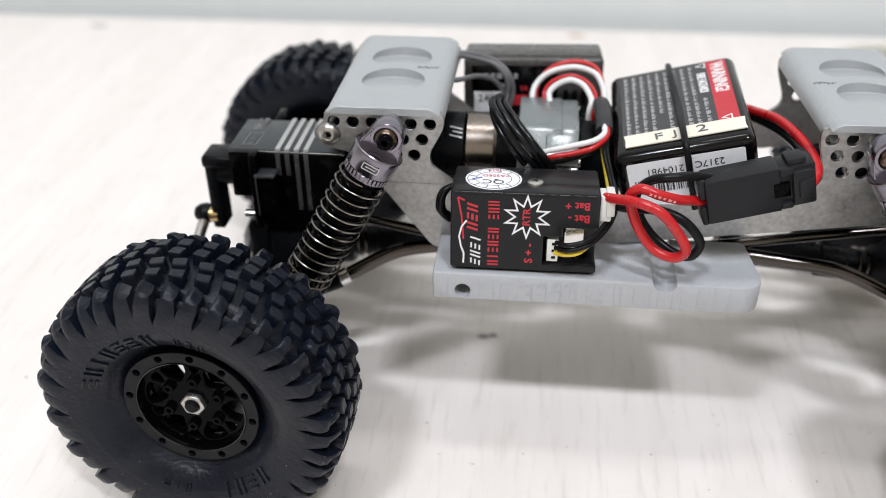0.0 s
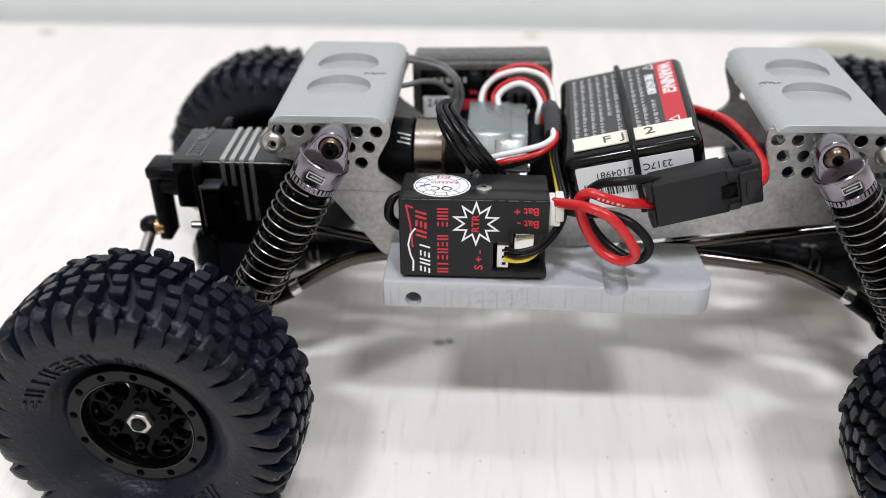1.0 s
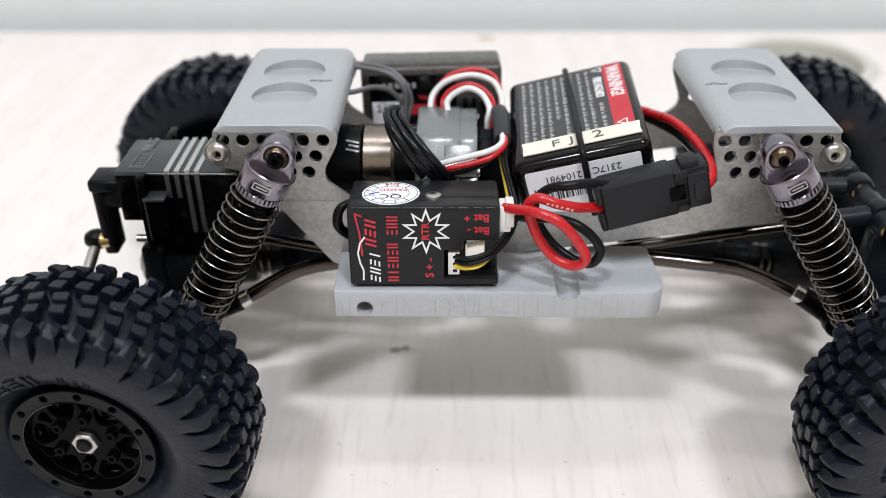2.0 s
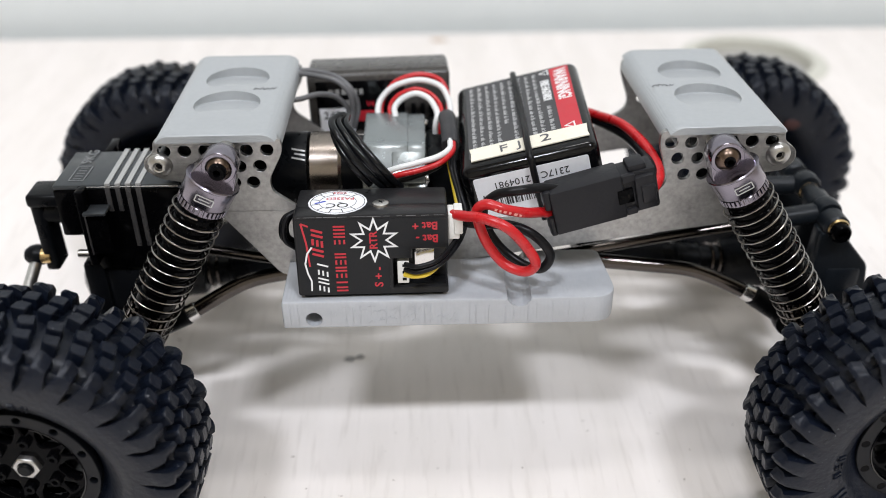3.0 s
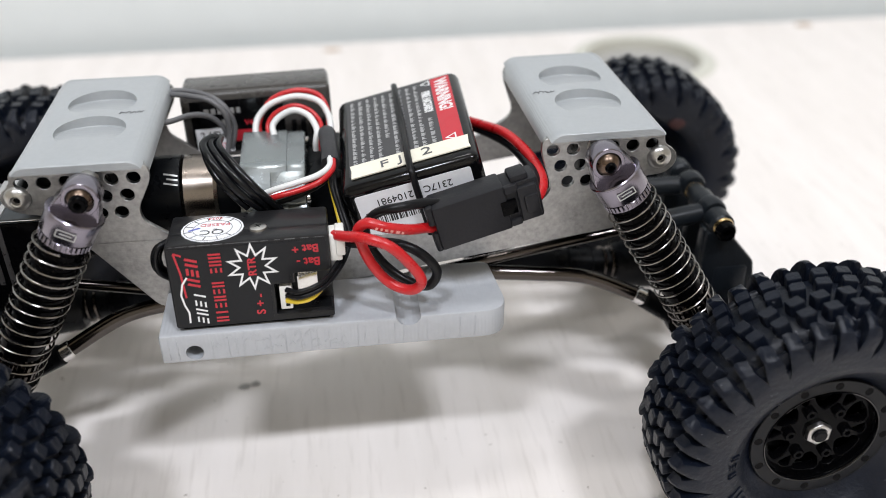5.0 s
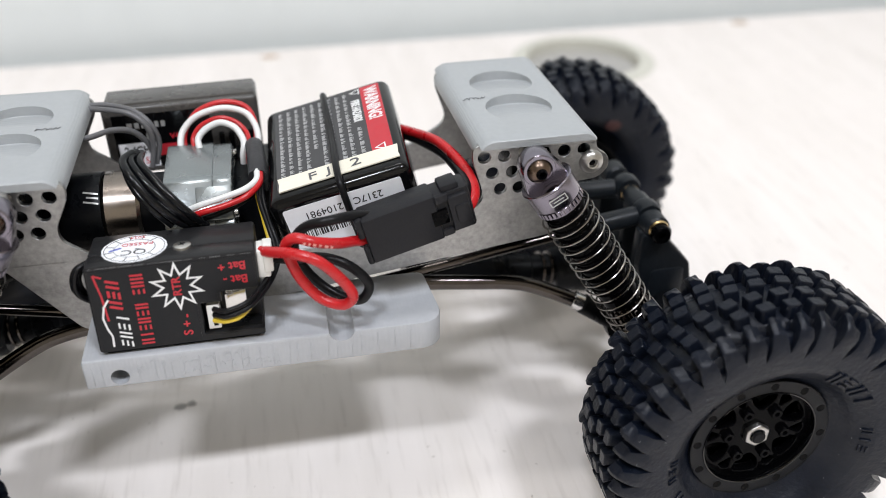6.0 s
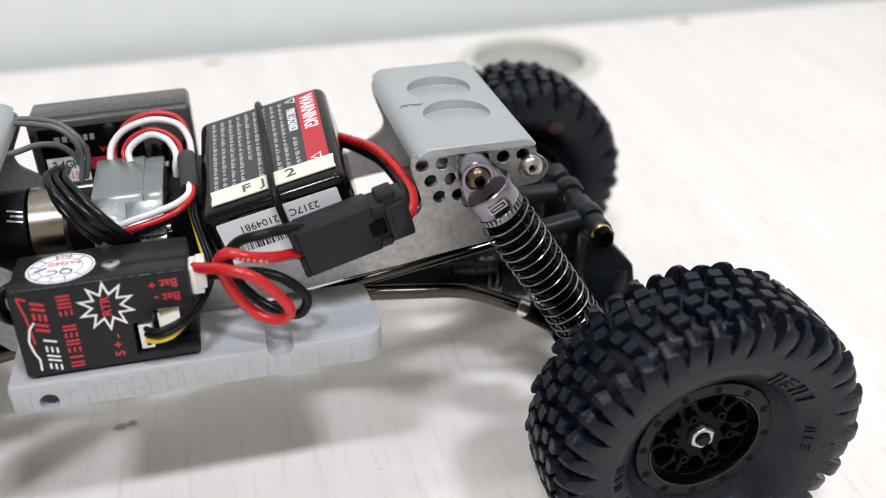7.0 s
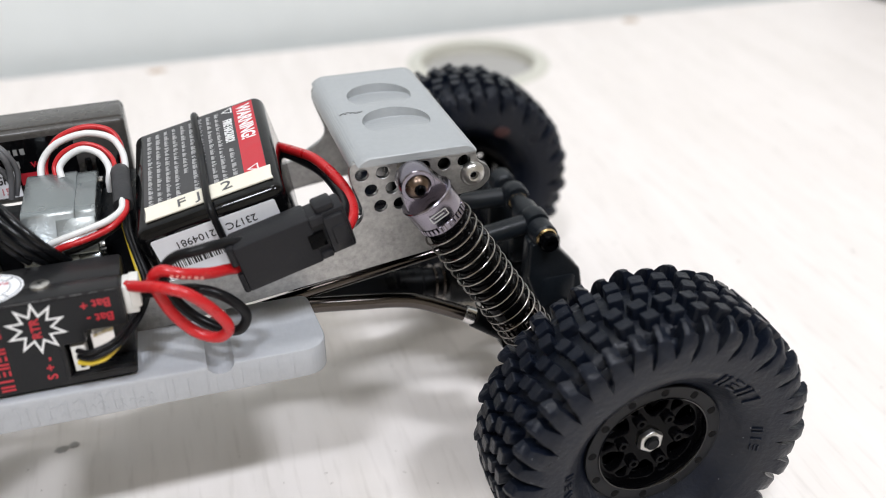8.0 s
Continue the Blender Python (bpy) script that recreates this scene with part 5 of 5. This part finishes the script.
lead("plug_wire", [(-4.2, -9, 67.5), (-5.2, -13, 66.2), (-8.2, -15.5, 65.3), (-12.3, -16.5, 64.1), (-17, -16.5, 62.9)], 0.64, WIRE_BLACK, rx)

# ---- gearbox and motor, parts of the crawler ----
sec = rounded([(-0.0160, 0.0500), (-0.0165, 0.0610), (-0.0082, 0.0680), (0.0085, 0.0680), (0.0110, 0.0660), (0.0110, 0.0500)], 0.0012, 3)
gear = part("gearbox", flat(sec, (), 0.0097, 0.0004, m=pose(-0.01795, 0, 0) @ Matrix.Rotation(math.pi / 2, 4, "Z") @ FACING), GEAR, crawler, "grey anodised gearbox case")
sec2 = rounded([(-0.0156, 0.0500), (-0.0162, 0.0607), (-0.0080, 0.0677), (0.0082, 0.0677), (0.0107, 0.0657), (0.0107, 0.0500)], 0.0012, 3)
part("gear_cover", flat(sec2, (), 0.0041, 0.0003, m=pose(-0.01147, 0, 0) @ Matrix.Rotation(math.pi / 2, 4, "Z") @ FACING), GEAR, gear)
for y, z in ((-0.0105, 0.0605), (0.0095, 0.0645), (-0.010, 0.0540)):
    part("screw", rodm((-0.0096, y, z), (-0.0087, y, z), 0.0009, 14), STEEL, gear, "small bright screw")
slope = Matrix(((1, 0, 0, -0.0150), (0, 0.764, -0.645, -0.01235), (0, 0.645, 0.764, 0.0645), (0, 0, 0, 1)))
part("case_panel", boxm((-0.0016, -0.0040, -0.0004), (0.0055, 0.0034, 0.00045), 0.0003, 2, slope), GEAR, gear, "smooth raised panel")
part("gear_mount", boxm((-0.0093, -0.0085, 0.0480), (0.0006, 0.0150, 0.0640), 0.0010), BLACK, gear, "black plastic gear mount")
MOTOR = pose(-0.0347, -0.0050, 0.0608, 0, 90, 0)
motor = part("motor", lathem([(0, 0), (0.0074, 0), (0.0080, 0.0007), (0.0080, 0.0066), (0.0074, 0.0073), (0, 0.0073)], 40, MOTOR), CAN, crawler, "bronze-tinted chrome motor can")
part("motor_face", lathem([(0, 0.0072), (0.0070, 0.0072), (0.0070, 0.0119), (0, 0.0119)], 32, MOTOR), BLACK, motor)
part("end_bell", lathem([(0, -0.0130), (0.0060, -0.0130), (0.0078, -0.0115), (0.0081, -0.0100), (0.0081, 0.0), (0, 0.0)], 40, MOTOR), BLACK, motor)
mark = MOTOR @ Matrix.Rotation(radians(222), 4, "Z") @ pose(0.00815, 0, -0.0016, 0, 90, 0)
strokes([(-1.4, 1.3, 1.4, 0.7), (-1.4, 0.2, 0.8, -0.2), (-1.4, -0.7, 1.4, -1.3)], 0.35, SILVERPRINT, motor, "pale_mark", mark)
lead("phase_wire", [(-26.9, -10, 75.4), (-28.4, -13, 75.3), (-27, -17, 74), (-23.8, -19.5, 70.1), (-20.2, -20, 65.8), (-17, -18, 62)], 0.8, WIRE_MOTOR, crawler, "black motor wire")
lead("phase_wire", [(-26.3, -9, 75), (-27.3, -12, 74.9), (-25.5, -16, 73.5), (-22.2, -19, 70.4), (-18.8, -20, 66.7), (-15.9, -18, 62)], 0.8, WIRE_MOTOR, crawler, "black motor wire")
lead("phase_wire", [(-25.7, -8, 74.3), (-25.7, -12, 74.3), (-23.3, -16, 72.8), (-20.2, -19, 70), (-17.2, -20, 66.6), (-14.7, -18, 62.6)], 0.8, WIRE_MOTOR, crawler, "black motor wire")
lead("phase_wire", [(-27.3, -9, 74.3), (-28.2, -13, 73.4), (-26.5, -17, 70.8), (-23.5, -19.5, 67.6), (-20.9, -19, 64)], 0.8, WIRE_MOTOR, crawler, "black motor wire")
part("heat_shrink", tubem([(-0.0050, 0.006, 0.0665), (-0.0045, 0.001, 0.0695), (-0.0042, -0.006, 0.0690), (-0.0042, -0.010, 0.0680)], 0.0019, 12), SLEEVE, rx, "dark heat-shrink sleeve", at_world=True)

# black blocks that brace the drilled towers, and cross rods
for sx in (-1, 1):
    x0, x1 = sorted((sx * 0.0455, sx * 0.0600))
    part("tower_brace", boxm((x0, NEAR + 0.0016, 0.0640), (x1, FAR - 0.0016, 0.0738), 0.0010), BLACK, crawler, "black plastic block between the plates")
for x, z in ((-0.0612, 0.0710), (0.0612, 0.0710)):
    part("cross_brace", rodm((x, NEAR, z), (x, FAR, z), 0.0018, 14), BLACK, crawler)

# ---- steering servo ----
servo = part("steering_servo", boxm((-0.0802, -0.0184, 0.0440), (-0.0600, -0.0022, 0.0636), 0.0006), GLOSS, crawler, "dark metal steering servo with silver stripes")
# thin steel strip that imitates the highlight along the top edge
part("edge_glint", boxm((-0.0800, -0.01855, 0.0640), (-0.0602, -0.0182, 0.06425), 0.00005), STEEL, servo, "bright strip painted in as an edge highlight")
part("front_case", boxm((-0.0860, -0.0184, 0.0526), (-0.0800, -0.0022, 0.0636), 0.0006), GLOSS, servo)
part("top_plate", boxm((-0.0859, -0.0182, 0.0633), (-0.0600, -0.0024, 0.0646), 0.0005), SERVO, servo, "dark grey anodised top")
for k in range(4):
    x = -0.0752 + 0.0021 * k
    part("stripe", boxm((x, -0.0183, 0.0643), (x + 0.0011, -0.0020, 0.0649), 0.0001), SILVERPRINT, servo, "dull silver stripe")
    # same stripes down the side, darkened in colour for the shade there
    part("side_stripe", boxm((x, -0.01865, 0.0585 if k < 2 else 0.0500), (x + 0.0010, -0.0182, 0.0642), 0.0001), SIDEPRINT, servo, "silver side stripe in a shaded tone")
part("lettering", text("9KG", 0.0032, pose(-0.0816, -0.0054, 0.0647, 0, 0, 88), 1.1, bold=0.00003), DIMPRINT, servo, smooth=False)
strokes([(-3.2, -1.5, 3.2, -1.5), (-3.2, 1.5, 3.2, 1.5), (-3.2, -1.5, -3.2, 1.5), (3.2, -1.5, 3.2, 1.5), (-2.4, -0.8, -2.4, 0.8), (-1.2, -0.8, -1.2, 0.8), (0, -0.8, 0, 0.8), (1.2, -0.8, 1.2, 0.8), (2.4, -0.8, 2.4, 0.8)], 0.22, DIMPRINT, servo, "pale_mark", pose(-0.0814, -0.0132, 0.0647, 0, 0, 88))
part("flange", boxm((-0.0806, -0.0215, 0.0470), (-0.0788, -0.0180, 0.0645), 0.0004), GLOSS, servo)
part("flange", boxm((-0.0798, -0.0026, 0.0500), (-0.0780, 0.0046, 0.0645), 0.0004), GLOSS, servo)
part("flange_clip", boxm((-0.0792, -0.0216, 0.0500), (-0.0750, -0.0206, 0.0596), 0.0003), GLOSS, servo)
part("clip_ledge", boxm((-0.0794, -0.0224, 0.0595), (-0.0748, -0.0184, 0.0602), 0.0002), SERVO, servo)
# pale upright strip standing in for the light on the clip's edge
part("edge_highlight", boxm((-0.07935, -0.02195, 0.0500), (-0.0791, -0.0215, 0.0594), 0.00008), SIDEPRINT, servo)
part("mount_bolt", rodm((-0.0832, -0.0200, 0.0493), (-0.0790, -0.0200, 0.0493), 0.0009, 14), STEEL, servo, "bright mounting bolt")
horn = part("horn", boxm((-0.0942, -0.0130, 0.0405), (-0.0912, -0.0068, 0.0588), 0.0007, 3), BLACK, servo)
part("horn_top", boxm((-0.0944, -0.0138, 0.0568), (-0.0862, -0.0062, 0.0598), 0.0008, 3), BLACK, horn)
part("boss", rodm((-0.0925, -0.0100, 0.0545), (-0.0855, -0.0100, 0.0545), 0.0030, 24, 0.0006), BLACK, horn)
part("tie_rod_ball", lathem([(0, -0.0026), (0.0014, -0.0025), (0.0022, -0.0014), (0.0025, 0), (0.0022, 0.0014), (0.0014, 0.0025), (0, 0.0026)], 20, pose(-0.0962, -0.0110, 0.0435, 0, 90, 0)), BLACK, horn)
part("ball_collar", rodm((-0.0950, -0.0116, 0.0437), (-0.0926, -0.0116, 0.0437), 0.0018, 16), BRASS, horn, "brass collar")
part("tie_rod", rodm((-0.0965, -0.0115, 0.0425), (-0.0955, -0.0440, 0.0320), 0.0013, 14), NUT, crawler, "satin steel steering rod")
part("knuckle", boxm((-0.0965, -0.0455, 0.0275), (-0.0830, -0.0395, 0.0340), 0.0010), BLACK, crawler)

# dull red dab on the far rear tyre's inner side
part("red_dab", lathem([(0, 0.0006), (0.0016, 0.0005), (0.0020, 0), (0, 0)], 18, pose(0.0921, 0.0433, 0.0470, 90) @ Matrix.Diagonal((1.2, 0.8, 0.6, 1))), DARKRED, far_wheel, "small dull red dab", at_world=True)
